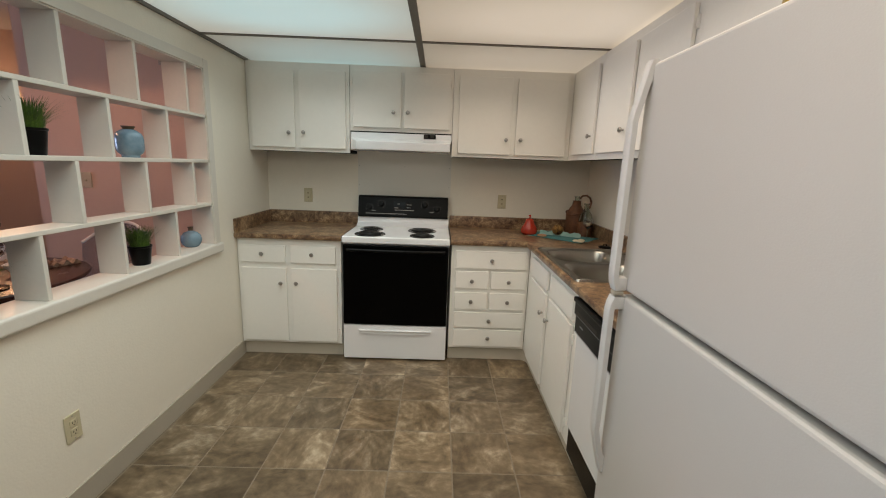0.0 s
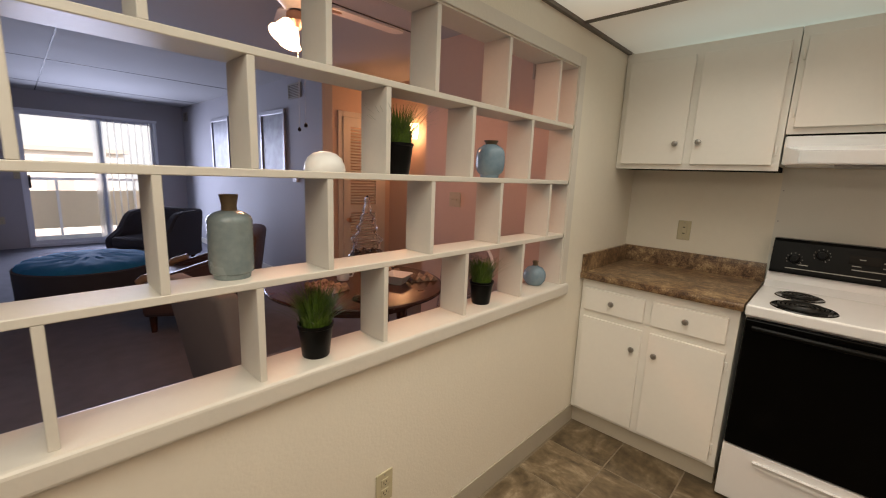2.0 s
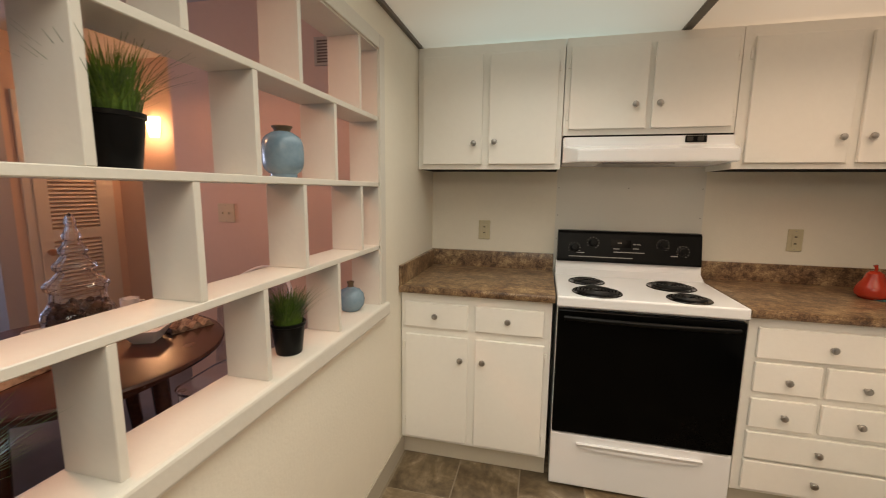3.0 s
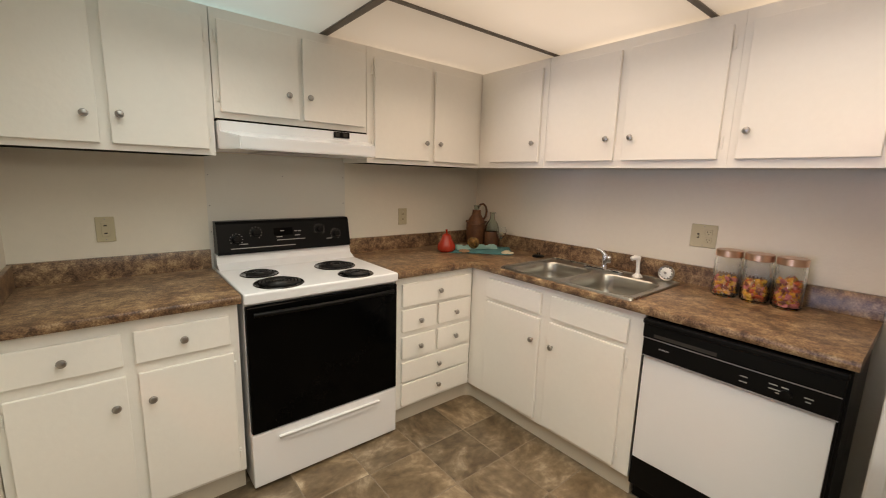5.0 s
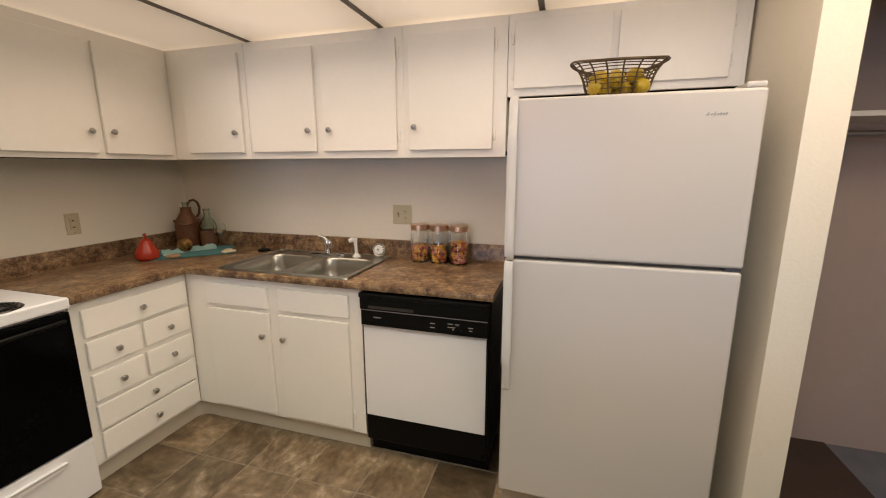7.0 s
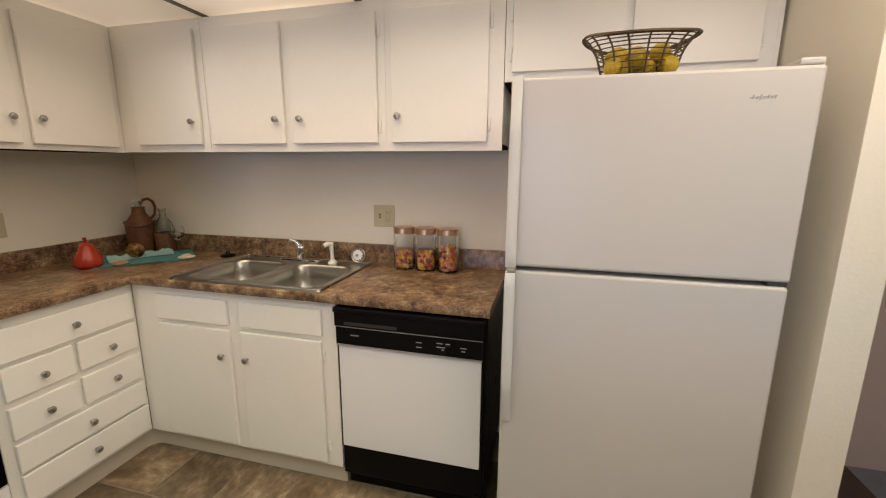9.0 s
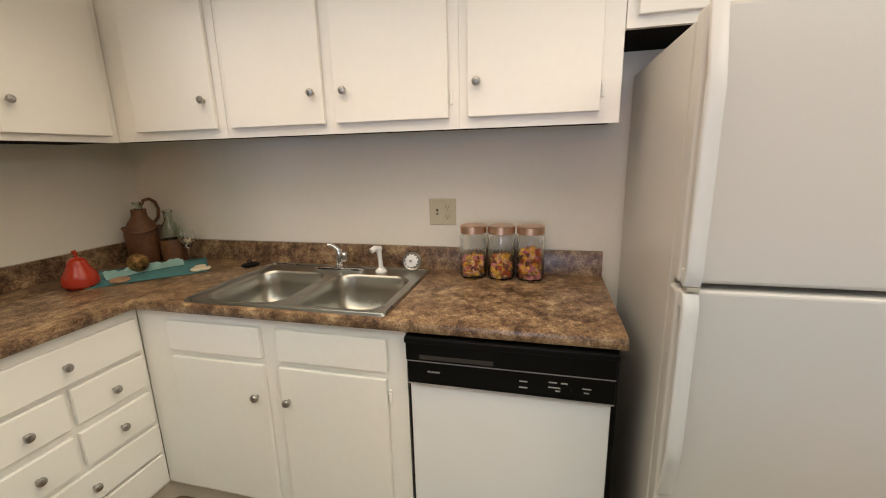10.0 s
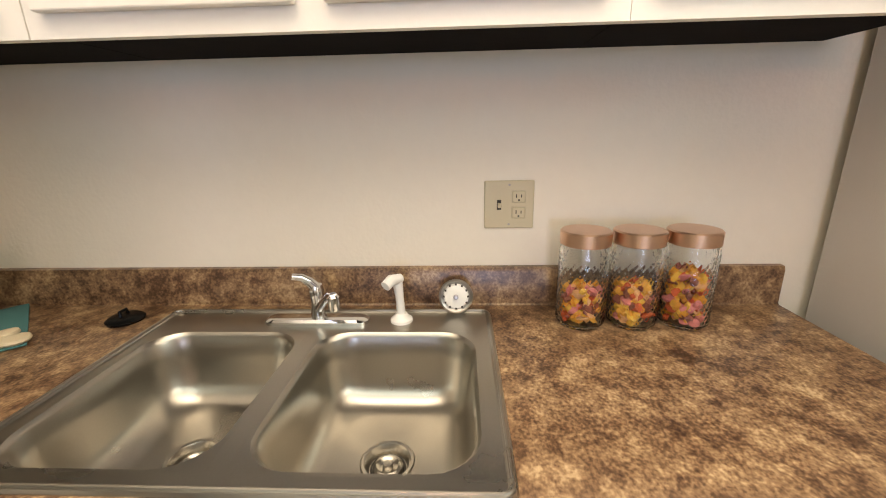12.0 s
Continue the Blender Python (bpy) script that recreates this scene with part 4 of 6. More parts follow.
# ---- wall plates ----
def plate(place, turn, kind):
    """A wall plate facing -y before its turn."""
    names = {"outlet": "almond double outlet with its cover plate", "combo": "almond wide plate with a switch and an outlet", "phone": "almond cover plate with two vertical slots", "switch": "pale cover plate with two switches"}
    cat = {"outlet": "outlet", "combo": "outlet", "phone": "outlet", "switch": "light switch"}
    wide = kind in ("combo", "switch")
    p = thing("wall_outlet" if kind != "switch" else "light_switch", names[kind] + " on the wall", cat[kind], m=pose(*place, 0, 0, turn))
    w = 0.060 if wide else 0.0355
    part("cover_plate", boxed(-w, w, -0.006, 0, -0.0585, 0.0585, 0.003, 2), ALMOND, p)
    def socket(cx):
        for cz in (-0.0195, 0.0195):
            f = part("socket", boxed(cx - 0.0165, cx + 0.0165, -0.0085, -0.005, cz - 0.0145, cz + 0.0145, 0.003), ALMOND, p)
            for dx, hh in ((-0.006, 0.0045), (0.006, 0.0035)):
                part("slot", boxed(cx + dx - 0.0011, cx + dx + 0.0011, -0.0092, -0.0084, cz + 0.002 - hh, cz + 0.002 + hh), DARKSLOT, f)
            part("ground_hole", boxed(cx - 0.002, cx + 0.002, -0.0092, -0.0084, cz - 0.010, cz - 0.006), DARKSLOT, f)
    def toggle(cx):
        if kind == "combo":
            part("toggle_slot", boxed(cx - 0.005, cx + 0.005, -0.0068, -0.005, -0.012, 0.012), DARKSLOT, p)
        part("toggle", boxed(cx - 0.0035, cx + 0.0035, -0.017, -0.006, -0.006, 0.005, 0.001), ALMOND, p)
    if kind == "outlet":
        socket(0)
    elif kind == "phone":
        f = part("device", boxed(-0.0165, 0.0165, -0.0085, -0.005, -0.034, 0.034, 0.003), ALMOND, p)
        for cz in (-0.018, 0.018):
            part("slot", boxed(-0.006, 0.006, -0.0092, -0.0084, cz - 0.003, cz + 0.003), DARKSLOT, f)
    elif kind == "combo":
        toggle(-0.024)
        socket(0.023)
    else:
        toggle(-0.023)
        toggle(0.023)
    for z in (-0.048, 0.048):
        part("screw", boxed(-0.0025, 0.0025, -0.0068, -0.0058, z - 0.0025, z + 0.0025, 0.001), NICKEL, p)


plate((-1.133, BACK, 1.138), 0, "phone")
plate((0.511, BACK, 1.138), 0, "phone")
plate((RIGHT, 2.060, 1.164), -90, "combo")
plate((LEFT, 1.726, 0.343), 90, "outlet")
plate((-2.71, 3.40, 1.22), 0, "switch")
plate((-8.9, 3.28, 0.38), 0, "outlet")
plate((FAR, 0.75, 0.45), 90, "outlet")
plate((FAR, 0.98, 1.15), 90, "outlet")

# ---- worktop things ----
JAR_GLASS = clear("jar_glass", (0.98, 0.99, 0.99), 0.05, 1.33)
COPPER = material("copper_lid", (0.75, 0.50, 0.36), 0.32, 1.0, amount=0.12, bump=0)
POT = [material("dried_petals", c, 0.8, amount=0.3, scale=30, bump=0.2, bump_scale=80) for c in ((0.92, 0.40, 0.04), (0.72, 0.13, 0.04), (0.95, 0.55, 0.08), (0.80, 0.26, 0.24), (0.34, 0.10, 0.06), (0.95, 0.52, 0.24), (0.93, 0.46, 0.07))]
rnd = random.Random(4)


def petals(count, radius, z0, z1, sizes):
    bm = bmesh.new()
    for _ in range(count):
        a, q = rnd.uniform(0, 2 * math.pi), radius * math.sqrt(rnd.random())
        s = rnd.uniform(*sizes)
        m = Matrix.LocRotScale((q * math.cos(a), q * math.sin(a), rnd.uniform(z0, z1)), Euler([rnd.uniform(0, 6.3) for _ in range(3)]), (s, s * rnd.uniform(0.6, 1), s * rnd.uniform(0.25, 0.6)))
        r = bmesh.ops.create_icosphere(bm, subdivisions=1, radius=1, matrix=m)
        k = rnd.randrange(len(POT))
        for f in {f for v in r["verts"] for f in v.link_faces}:
            f.material_index = k
    return bm


for i, (y, fill) in enumerate(((1.905, 0.092), (1.790, 0.098), (1.675, 0.128))):
    j = thing("storage_jar", ("glass jar with copper lid, " + ("half full" if fill < 0.1 else "two thirds full") + " of orange dried petals"), "jar", "jars on the worktop", pose(1.118, y, TOP))
    r, h = 0.053, 0.192
    bm = lathe([(0, 0.001), (r - 0.008, 0.001), (r, 0.010)] + [(r, 0.010 + (h - 0.022) * k / 44) for k in range(1, 44)] + [(r, h - 0.012), (r - 0.006, h), (r - 0.010, h), (r - 0.006, h - 0.014), (r - 0.0045, 0.012), (r - 0.010, 0.006), (0, 0.006)], 96)
    for v in bm.verts:
        q = math.hypot(v.co.x, v.co.y)
        if q > r - 0.001 and 0.012 < v.co.z < h - 0.02:
            a = math.atan2(v.co.y, v.co.x)
            f = 1 + 0.0022 * (abs(math.sin(12 * a + 150 * v.co.z)) + abs(math.sin(12 * a - 150 * v.co.z)) - 1.2) / q
            v.co.x, v.co.y = v.co.x * f, v.co.y * f
    glass = part("glass", bm, JAR_GLASS, j, "clear glass pressed in a diamond pattern", True)
    part("lid", lathe([(r - 0.004, h - 0.004), (r + 0.001, h - 0.002), (r + 0.0015, h + 0.025), (r - 0.002, h + 0.028), (0, h + 0.029)], 40), COPPER, j, "shiny copper lid", True)
    pt = part("dried_petals", petals(210, r - 0.015, 0.014, fill, (0.009, 0.018)), POT, j, "orange, red and yellow dried petals")
    tagged(pt, kind="stuff")

RED = material("red_ceramic", (0.42, 0.036, 0.016), 0.2, amount=0.25, bump=0.02)
TEAL = material("teal_cloth", (0.075, 0.23, 0.235), 0.9, amount=0.2, scale=20, fine=300, bump=0.5, bump_scale=500)
MINT = material("mint_cloth", (0.50, 0.74, 0.69), 0.9, amount=0.2, bump=0.3)
WICKER = material("wicker", (0.17, 0.066, 0.024), 0.5, second=(0.085, 0.030, 0.012), scale=30, fine=160, bump=0.4, bump_scale=160)
OAT = material("tan_biscuit", (0.42, 0.24, 0.13), 0.8, amount=0.4, scale=40, bump=0.4)
CREAM = material("cream_ceramic", (0.70, 0.60, 0.42), 0.5, amount=0.1)
DARKWOOD = material("dark_wood", (0.080, 0.026, 0.014), 0.24, second=(0.042, 0.014, 0.008), scale=5, fine=60, bump=0.04)
BOTTLE = clear("grey_glass", (0.80, 0.86, 0.80), 0.06, 1.35)
CLEAR = clear("clear_glass", (0.98, 0.99, 0.99), 0.01)

p = thing("pear_ornament", "glossy red ceramic pear ornament on the worktop", "ornament", m=pose(0.700, 3.470, TOP))
part("pear", lathe([(0, 0), (0.045, 0.001), (0.061, 0.016), (0.064, 0.036), (0.056, 0.062), (0.040, 0.086), (0.034, 0.104), (0.030, 0.118), (0.016, 0.128), (0, 0.130)], 36), RED, p, smooth=True)
part("stem", tube([(0, 0, 0.126), (0.002, 0, 0.142), (-0.003, 0.002, 0.156)], 0.006, 10, radii=[0.006, 0.006, 0.009]), RED, p, smooth=True)
mat_m = pose(0.935, 3.395, TOP, 0, 0, -44)
pm = thing("placemat", "teal woven cloth placemat spread on the worktop", "placemat", m=mat_m)
bm = bmesh.new()
bmesh.ops.create_grid(bm, x_segments=28, y_segments=18, size=0.5)
for v in bm.verts:
    v.co = Vector((v.co.x * 0.475, v.co.y * 0.31, 0.003 + 0.002 * noise.noise(v.co * 9)))
ext = bmesh.ops.extrude_face_region(bm, geom=list(bm.faces))
for v in (g for g in ext["geom"] if isinstance(g, bmesh.types.BMVert)):
    v.co.z += 0.003
bmesh.ops.recalc_face_normals(bm, faces=bm.faces)
part("cloth", bm, TEAL, pm, smooth=True)
nk = thing("napkin", "pale mint cloth napkin twisted on the placemat", "napkin")
bm = bmesh.new()
n0, n1, seg = Vector((0.790, 3.470, 0)), Vector((1.075, 3.350, 0)), 30
rows = []
for i in range(seg + 1):
    t = i / seg
    c = n0.lerp(n1, t)
    w = 0.008 + 0.017 * abs(2 * t - 1) ** 1.5
    side = Vector((0.39, 0.92, 0))
    rows.append([bm.verts.new(c + side * w * u + Vector((0, 0, TOP + 0.008 + 0.020 * (1 - u * u) * (1 + 0.5 * math.sin(t * 23 + u * 4)) + (0.006 if abs(u) < 1 else 0)))) for u in (-1, -0.6, -0.2, 0.2, 0.6, 1)])
for a, b in zip(rows, rows[1:]):
    for k in range(5):
        bm.faces.new((a[k], a[k + 1], b[k + 1], b[k]))
bmesh.ops.solidify(bm, geom=list(bm.faces), thickness=0.002)
part("cloth", bm, MINT, nk, smooth=True)
orb = thing("decor_ball", "brown and gold woven ball on the placemat", "ornament", m=pose(0.915, 3.425, TOP + 0.052))
GOLD = material("gold_twine", (0.40, 0.22, 0.06), 0.35, 0.5, second=(0.10, 0.045, 0.015), scale=30, bump=0.3)
bm = bmesh.new()
for k in range(26):
    q = Euler((rnd.uniform(0, 6.3), rnd.uniform(0, 6.3), rnd.uniform(0, 6.3))).to_matrix()
    tube([q @ Vector((0.039 * math.cos(a), 0.039 * math.sin(a), rnd.uniform(-0.001, 0.001))) for a in [2 * math.pi * i / 20 for i in range(20)]], 0.0042, 5, bm, True)
part("weave", bm, GOLD, orb, smooth=True)
part("core", lathe([(0, -0.036), (0.018, -0.031), (0.031, -0.018), (0.036, 0), (0.031, 0.018), (0.018, 0.031), (0, 0.036)], 20), DARKWOOD, orb, smooth=True)
for x, y, g in ((0.782, 3.372, 1.35), (0.985, 3.175, 0.95), (1.030, 3.200, 0.9), (1.005, 3.150, 1.0)):
    ck = thing("cookie", "flat round tan cookie on the placemat", "cookie", "cookies on the placemat", pose(x, y, TOP + 0.007, rnd.uniform(-4, 4), rnd.uniform(-4, 4), 0))
    part("disc", lathe([(0, 0), (0.024 * g, 0), (0.028 * g, 0.005), (0.026 * g, 0.011), (0.012 * g, 0.014), (0, 0.0135)], 20), CREAM if g < 1.2 else OAT, ck, smooth=True)
jg = thing("wicker_jug", "glass jug in brown wicker with an arched handle", "jug", m=pose(1.105, 3.600, TOP, 0, 0, 40))
part("wicker_body", lathe([(0, 0), (0.066, 0), (0.072, 0.010), (0.075, 0.090)] + [(0.075 + (0.002 if k % 2 else 0), 0.09 + 0.006 * k) for k in range(12)] + [(0.073, 0.170), (0.056, 0.205), (0.036, 0.235), (0.032, 0.262), (0.034, 0.272), (0, 0.272)], 36), WICKER, jg, smooth=True)
part("glass_neck", lathe([(0.018, 0.270), (0.019, 0.298), (0.023, 0.302), (0.023, 0.308), (0.014, 0.308), (0.013, 0.27)], 20), BOTTLE, jg, smooth=True)
part("wicker_band", tube([(0.077 * math.cos(a), 0.077 * math.sin(a), 0.172 - 0.012 * math.cos(2 * a)) for a in [2 * math.pi * i / 32 for i in range(32)]], 0.006, 6, closed=True), WICKER, jg, smooth=True)
part("handle", tube([(0.022, -0.01, 0.288), (0.040, -0.022, 0.312), (0.068, -0.042, 0.316), (0.094, -0.060, 0.296), (0.106, -0.068, 0.258), (0.098, -0.062, 0.215), (0.064, -0.040, 0.185)], 0.008, 8), WICKER, jg, "arched wicker handle", True)
bt = thing("glass_bottle", "grey green glass bottle in a low wicker cup", "bottle", m=pose(1.140, 3.462, TOP))
part("glass", lathe([(0, 0.002), (0.044, 0.002), (0.049, 0.010), (0.054, 0.120), (0.052, 0.150), (0.042, 0.180), (0.024, 0.204), (0.019, 0.216), (0.018, 0.250), (0.023, 0.254), (0.023, 0.264), (0.015, 0.264), (0.014, 0.216), (0.036, 0.180), (0.047, 0.148), (0.049, 0.120), (0.044, 0.012), (0, 0.008)], 32), BOTTLE, bt, smooth=True)
part("wicker_cup", lathe([(0.051, 0.002), (0.053, 0.004), (0.0555, 0.115), (0.0545, 0.118), (0.0545, 0.112), (0.0515, 0.004)], 32), WICKER, bt, smooth=True)
wg = thing("wine_glass", "clear stemmed glass holding pale shells", "glass", m=pose(1.120, 3.345, TOP))
part("bowl", lathe([(0.033, 0.004), (0.033, 0.001), (0, 0.001), (0, 0.004), (0.010, 0.005), (0.004, 0.012), (0.004, 0.075), (0.016, 0.086), (0.036, 0.112), (0.038, 0.135), (0.031, 0.165), (0.030, 0.165), (0.0365, 0.135), (0.034, 0.113), (0.014, 0.090), (0, 0.087)], 28), CLEAR, wg, smooth=True)
bm = bmesh.new()
for k in range(14):
    a = rnd.uniform(0, 6.3)
    q = rnd.uniform(0, 0.020)
    bmesh.ops.create_icosphere(bm, subdivisions=1, radius=1, matrix=Matrix.LocRotScale((q * math.cos(a), q * math.sin(a), rnd.uniform(0.104, 0.122)), Euler((a, a * 2, 0)), (0.009, 0.007, 0.005)))
part("shells", bm, CREAM, wg, "pale shells")

# ---- wire basket on the refrigerator ----
WIRE = material("bronze_wire", (0.11, 0.075, 0.04), 0.45, 0.6, amount=0.3)
AMBER = clear("amber_glass", (0.62, 0.42, 0.06), 0.12, 1.3)
bk = thing("wire_basket", "oval bronze wire basket on top of the refrigerator", "basket", m=pose(0.640, 0.958, 1.684, 0, 0, 4))


def oval(rx, ry, z, n=40, flare=0.0):
    return [(rx * math.cos(2 * math.pi * i / n), ry * math.sin(2 * math.pi * i / n), z + flare * abs(math.sin(2 * math.pi * i / n)) ** 3) for i in range(n)]


LEVELS = [(rx, ry, z * 1.15, fl) for rx, ry, z, fl in [(0.066, 0.084, 0.005, 0), (0.080, 0.100, 0.014, 0), (0.088, 0.109, 0.028, 0), (0.092, 0.114, 0.042, 0), (0.095, 0.118, 0.056, 0), (0.098, 0.123, 0.068, 0.002), (0.102, 0.129, 0.078, 0.004), (0.107, 0.137, 0.087, 0.007), (0.113, 0.146, 0.094, 0.011), (0.119, 0.155, 0.099, 0.015), (0.124, 0.163, 0.102, 0.018), (0.128, 0.168, 0.100, 0.018)]]
for k, (rx, ry, z, fl) in enumerate(LEVELS):
    part("wire_ring", tube(oval(rx, ry, z, 40, fl), 0.0042 if k in (0, len(LEVELS) - 2) else 0.0019, 6, closed=True), WIRE, bk, smooth=True)
for i in range(16):
    a = 2 * math.pi * i / 16
    part("wire_rib", tube([(rx * math.cos(a), ry * math.sin(a), z + fl * abs(math.sin(a)) ** 3) for rx, ry, z, fl in LEVELS], 0.0030, 6), WIRE, bk, smooth=True)
part("wire_floor", tube([(0.070 * math.cos(k * 2.4) * (1 - k / 40), 0.086 * math.sin(k * 2.4) * (1 - k / 40), 0.004) for k in range(36)], 0.0018, 5), WIRE, bk)
LEMON = material("lemon_peel", (0.62, 0.40, 0.03), 0.4, second=(0.34, 0.24, 0.02), scale=14, bump=0.15, bump_scale=160)
for x, y, z, q in ((0.02, -0.045, 0.036, 20), (-0.025, -0.02, 0.036, 100), (0.025, 0.028, 0.036, 60), (-0.03, 0.05, 0.036, 150), (0.0, -0.07, 0.060, 80), (0.0, 0.005, 0.080, 40), (-0.03, -0.055, 0.078, 120), (-0.01, 0.06, 0.078, 10), (-0.055, 0.01, 0.060, 95), (-0.05, -0.075, 0.038, 70), (-0.045, 0.075, 0.040, 110), (0.04, 0.07, 0.062, 80)):
    lm = thing("lemon", "yellow green lemon in the wire basket", "lemon", "lemons in the basket", Matrix.Translation((0.640 + x, 0.958 + y, 1.684 + z)) @ pose(0, 0, 0, 90, 0, q) @ Matrix.Translation((0, 0, -0.04)))
    part("fruit", lathe([(0, 0), (0.006, 0.003), (0.012, 0.010), (0.024, 0.022), (0.029, 0.040), (0.024, 0.058), (0.012, 0.070), (0.006, 0.077), (0, 0.080)], 20), LEMON, lm, smooth=True)

# ---- things on the room divider ----
BLUE = material("blue_glaze", (0.20, 0.30, 0.37), 0.22, second=(0.14, 0.23, 0.30), scale=9, fine=50, amount=0.3, bump=0.05, bump_scale=80)
SAGE = material("grey_green_glaze", (0.22, 0.27, 0.27), 0.25, second=(0.16, 0.21, 0.22), scale=9, fine=50, bump=0.08, bump_scale=80)
CORK = material("brown_glaze", (0.13, 0.085, 0.045), 0.5, amount=0.4)
GRASS = material("grass_blade", (0.10, 0.19, 0.022), 0.5, second=(0.020, 0.060, 0.008), scale=20, bump=0)
SHX = -1.530
v = thing("vase", "round blue glazed vase with a dark mouth on the shelf", "vase", m=pose(SHX, 2.300, SHELVES[1] + 0.0095))
swell = [(0.059 * (1 - abs(2 * k / 18 - 1) ** 3.2) ** 0.38, 0.004 + 0.128 * k / 18) for k in range(1, 18)]
part("body", lathe([(0, 0), (0.036, 0), (0.038, 0.004)] + [(max(r, 0.038), z) for r, z in swell[:2]] + swell[2:-1] + [(0.030, 0.129), (0.022, 0.132), (0, 0.132)], 40), BLUE, v, smooth=True)
part("mouth", lathe([(0.021, 0.130), (0.024, 0.139), (0.029, 0.144), (0.029, 0.147), (0.023, 0.146), (0.018, 0.133)], 30), CORK, v, "dark brown mouth", True)
v = thing("vase", "small round blue bottle vase on the lattice sill", "vase", m=pose(SHX - 0.02, 2.752, SILL))
part("body", lathe([(0, 0), (0.034, 0), (0.040, 0.004), (0.054, 0.024), (0.058, 0.045), (0.054, 0.068), (0.038, 0.088), (0.016, 0.096), (0.014, 0.100), (0, 0.100)], 32), BLUE, v, smooth=True)
part("neck", lathe([(0.014, 0.097), (0.012, 0.110), (0.016, 0.122), (0.011, 0.122), (0.009, 0.10)], 20), CORK, v, "brown neck", True)
v = thing("vase", "tall grey green bottle vase with a brown neck", "vase", m=pose(SHX - 0.015, 1.300, SHELVES[0] + 0.0095))
part("body", lathe([(0, 0), (0.042, 0), (0.044, 0.012), (0.049, 0.016), (0.050, 0.022)] + [(0.0505 + (0.0006 if k % 2 else 0), 0.03 + 0.0065 * k) for k in range(18)] + [(0.047, 0.152), (0.036, 0.160), (0.018, 0.166), (0, 0.166)], 36), SAGE, v, smooth=True)
part("neck", lathe([(0.018, 0.163), (0.017, 0.178), (0.021, 0.198), (0.022, 0.204), (0.017, 0.204), (0.014, 0.168)], 24), CORK, v, "brown neck", True)
d = thing("dome_bowl", "white ceramic bowl turned upside down on the lattice shelf", "bowl", m=pose(SHX + 0.01, 1.545, SHELVES[1] + 0.0095))
part("shell", lathe([(0.055, 0), (0.056, 0.005), (0.053, 0.021), (0.045, 0.037), (0.030, 0.049), (0.012, 0.054), (0, 0.055)], 36), WHITE_P, d, smooth=True)


def grass_pot(x, y, z, count, reach, seed):
    p = thing("potted_grass", "artificial green grass in a black plastic pot", "plant", "potted grasses on the lattice", pose(x, y, z))
    part("pot", lathe([(0, 0), (0.037, 0), (0.039, 0.003), (0.049, 0.088), (0.052, 0.090), (0.052, 0.098), (0.047, 0.098), (0.045, 0.086), (0, 0.084)], 32), BLACK, p, "black plastic pot", True)
    g = random.Random(seed)
    bm = bmesh.new()
    for _ in range(count):
        a, q = g.uniform(0, 6.3), 0.040 * math.sqrt(g.random())
        root = Vector((q * math.cos(a), q * math.sin(a), 0.085))
        out = Vector((math.cos(a + g.uniform(-0.5, 0.5)), math.sin(a + g.uniform(-0.5, 0.5)), 0))
        h, lean = g.uniform(0.070, reach + 0.025), g.uniform(0.008, 0.062) * (0.4 + q / 0.03)
        w = g.uniform(0.0017, 0.0031)
        side = out.cross(Vector((0, 0, 1))).normalized()
        left, right = [], []
        for t in (0, 0.4, 0.75, 1):
            c = root + Vector((0, 0, h * t * (1 - 0.15 * t))) + out * lean * t * t
            ww = w * (1 - t) + 0.0002
            left.append(bm.verts.new(c - side * ww))
            right.append(bm.verts.new(c + side * ww))
        for i in range(3):
            bm.faces.new((left[i], right[i], right[i + 1], left[i + 1]))
    tagged(part("grass", bm, GRASS, p, "dense green grass blades"), kind="stuff")


grass_pot(SHX + 0.005, 1.512, SILL, 620, 0.120, 1)
grass_pot(SHX, 2.290, SILL, 480, 0.105, 2)
grass_pot(SHX, 1.812, SHELVES[1] + 0.0095, 480, 0.125, 3)

# ---- dining corner ----
TX, TY, TZ = -2.54, 2.35, 0.745
tb = thing("round_table", "round dark reddish wood dining table", "table", m=pose(TX, TY, 0))
part("tabletop", lathe([(0, TZ - 0.030), (0.50, TZ - 0.030), (0.525, TZ - 0.022), (0.530, TZ - 0.010), (0.525, TZ - 0.002), (0.51, TZ), (0, TZ)], 64), DARKWOOD, tb, smooth=True)
part("apron", lathe([(0.37, TZ - 0.10), (0.38, TZ - 0.10), (0.38, TZ - 0.030), (0.37, TZ - 0.030), (0.37, TZ - 0.10)], 48), DARKWOOD, tb, smooth=True)
for a in (20, 110, 200, 290):
    q = radians(a)
    part("leg", tube([(0.31 * math.cos(q), 0.31 * math.sin(q), TZ - 0.035), (0.33 * math.cos(q), 0.33 * math.sin(q), 0.35), (0.38 * math.cos(q), 0.38 * math.sin(q), 0.0)], 0.03, 10, radii=[0.034, 0.028, 0.020]), DARKWOOD, tb, smooth=True)
ap = thing("apothecary_jar", "tiered clear glass jar filled with brown dried pods", "jar", m=pose(-2.22, 2.19, TZ))
tiers = ((0.150, 0.290, 0.105), (0.290, 0.355, 0.090), (0.355, 0.410, 0.060), (0.410, 0.455, 0.040), (0.455, 0.498, 0.026), (0.498, 0.545, 0.016))
shell = [(0, 0), (0.075, 0), (0.076, 0.006), (0.024, 0.014), (0.018, 0.080), (0.026, 0.140)]
for z0, z1, r in tiers:
    shell += [(r * (0.42 + 0.58 * math.sin(math.pi * k / 6) ** 0.7) * (1 - 0.14 * k / 6), z0 + (z1 - z0) * k / 6) for k in range(1, 6)]
shell += [(0, 0.550)]
inner = [(max(r - 0.004, 0.001), z) for r, z in shell[6:-1]]
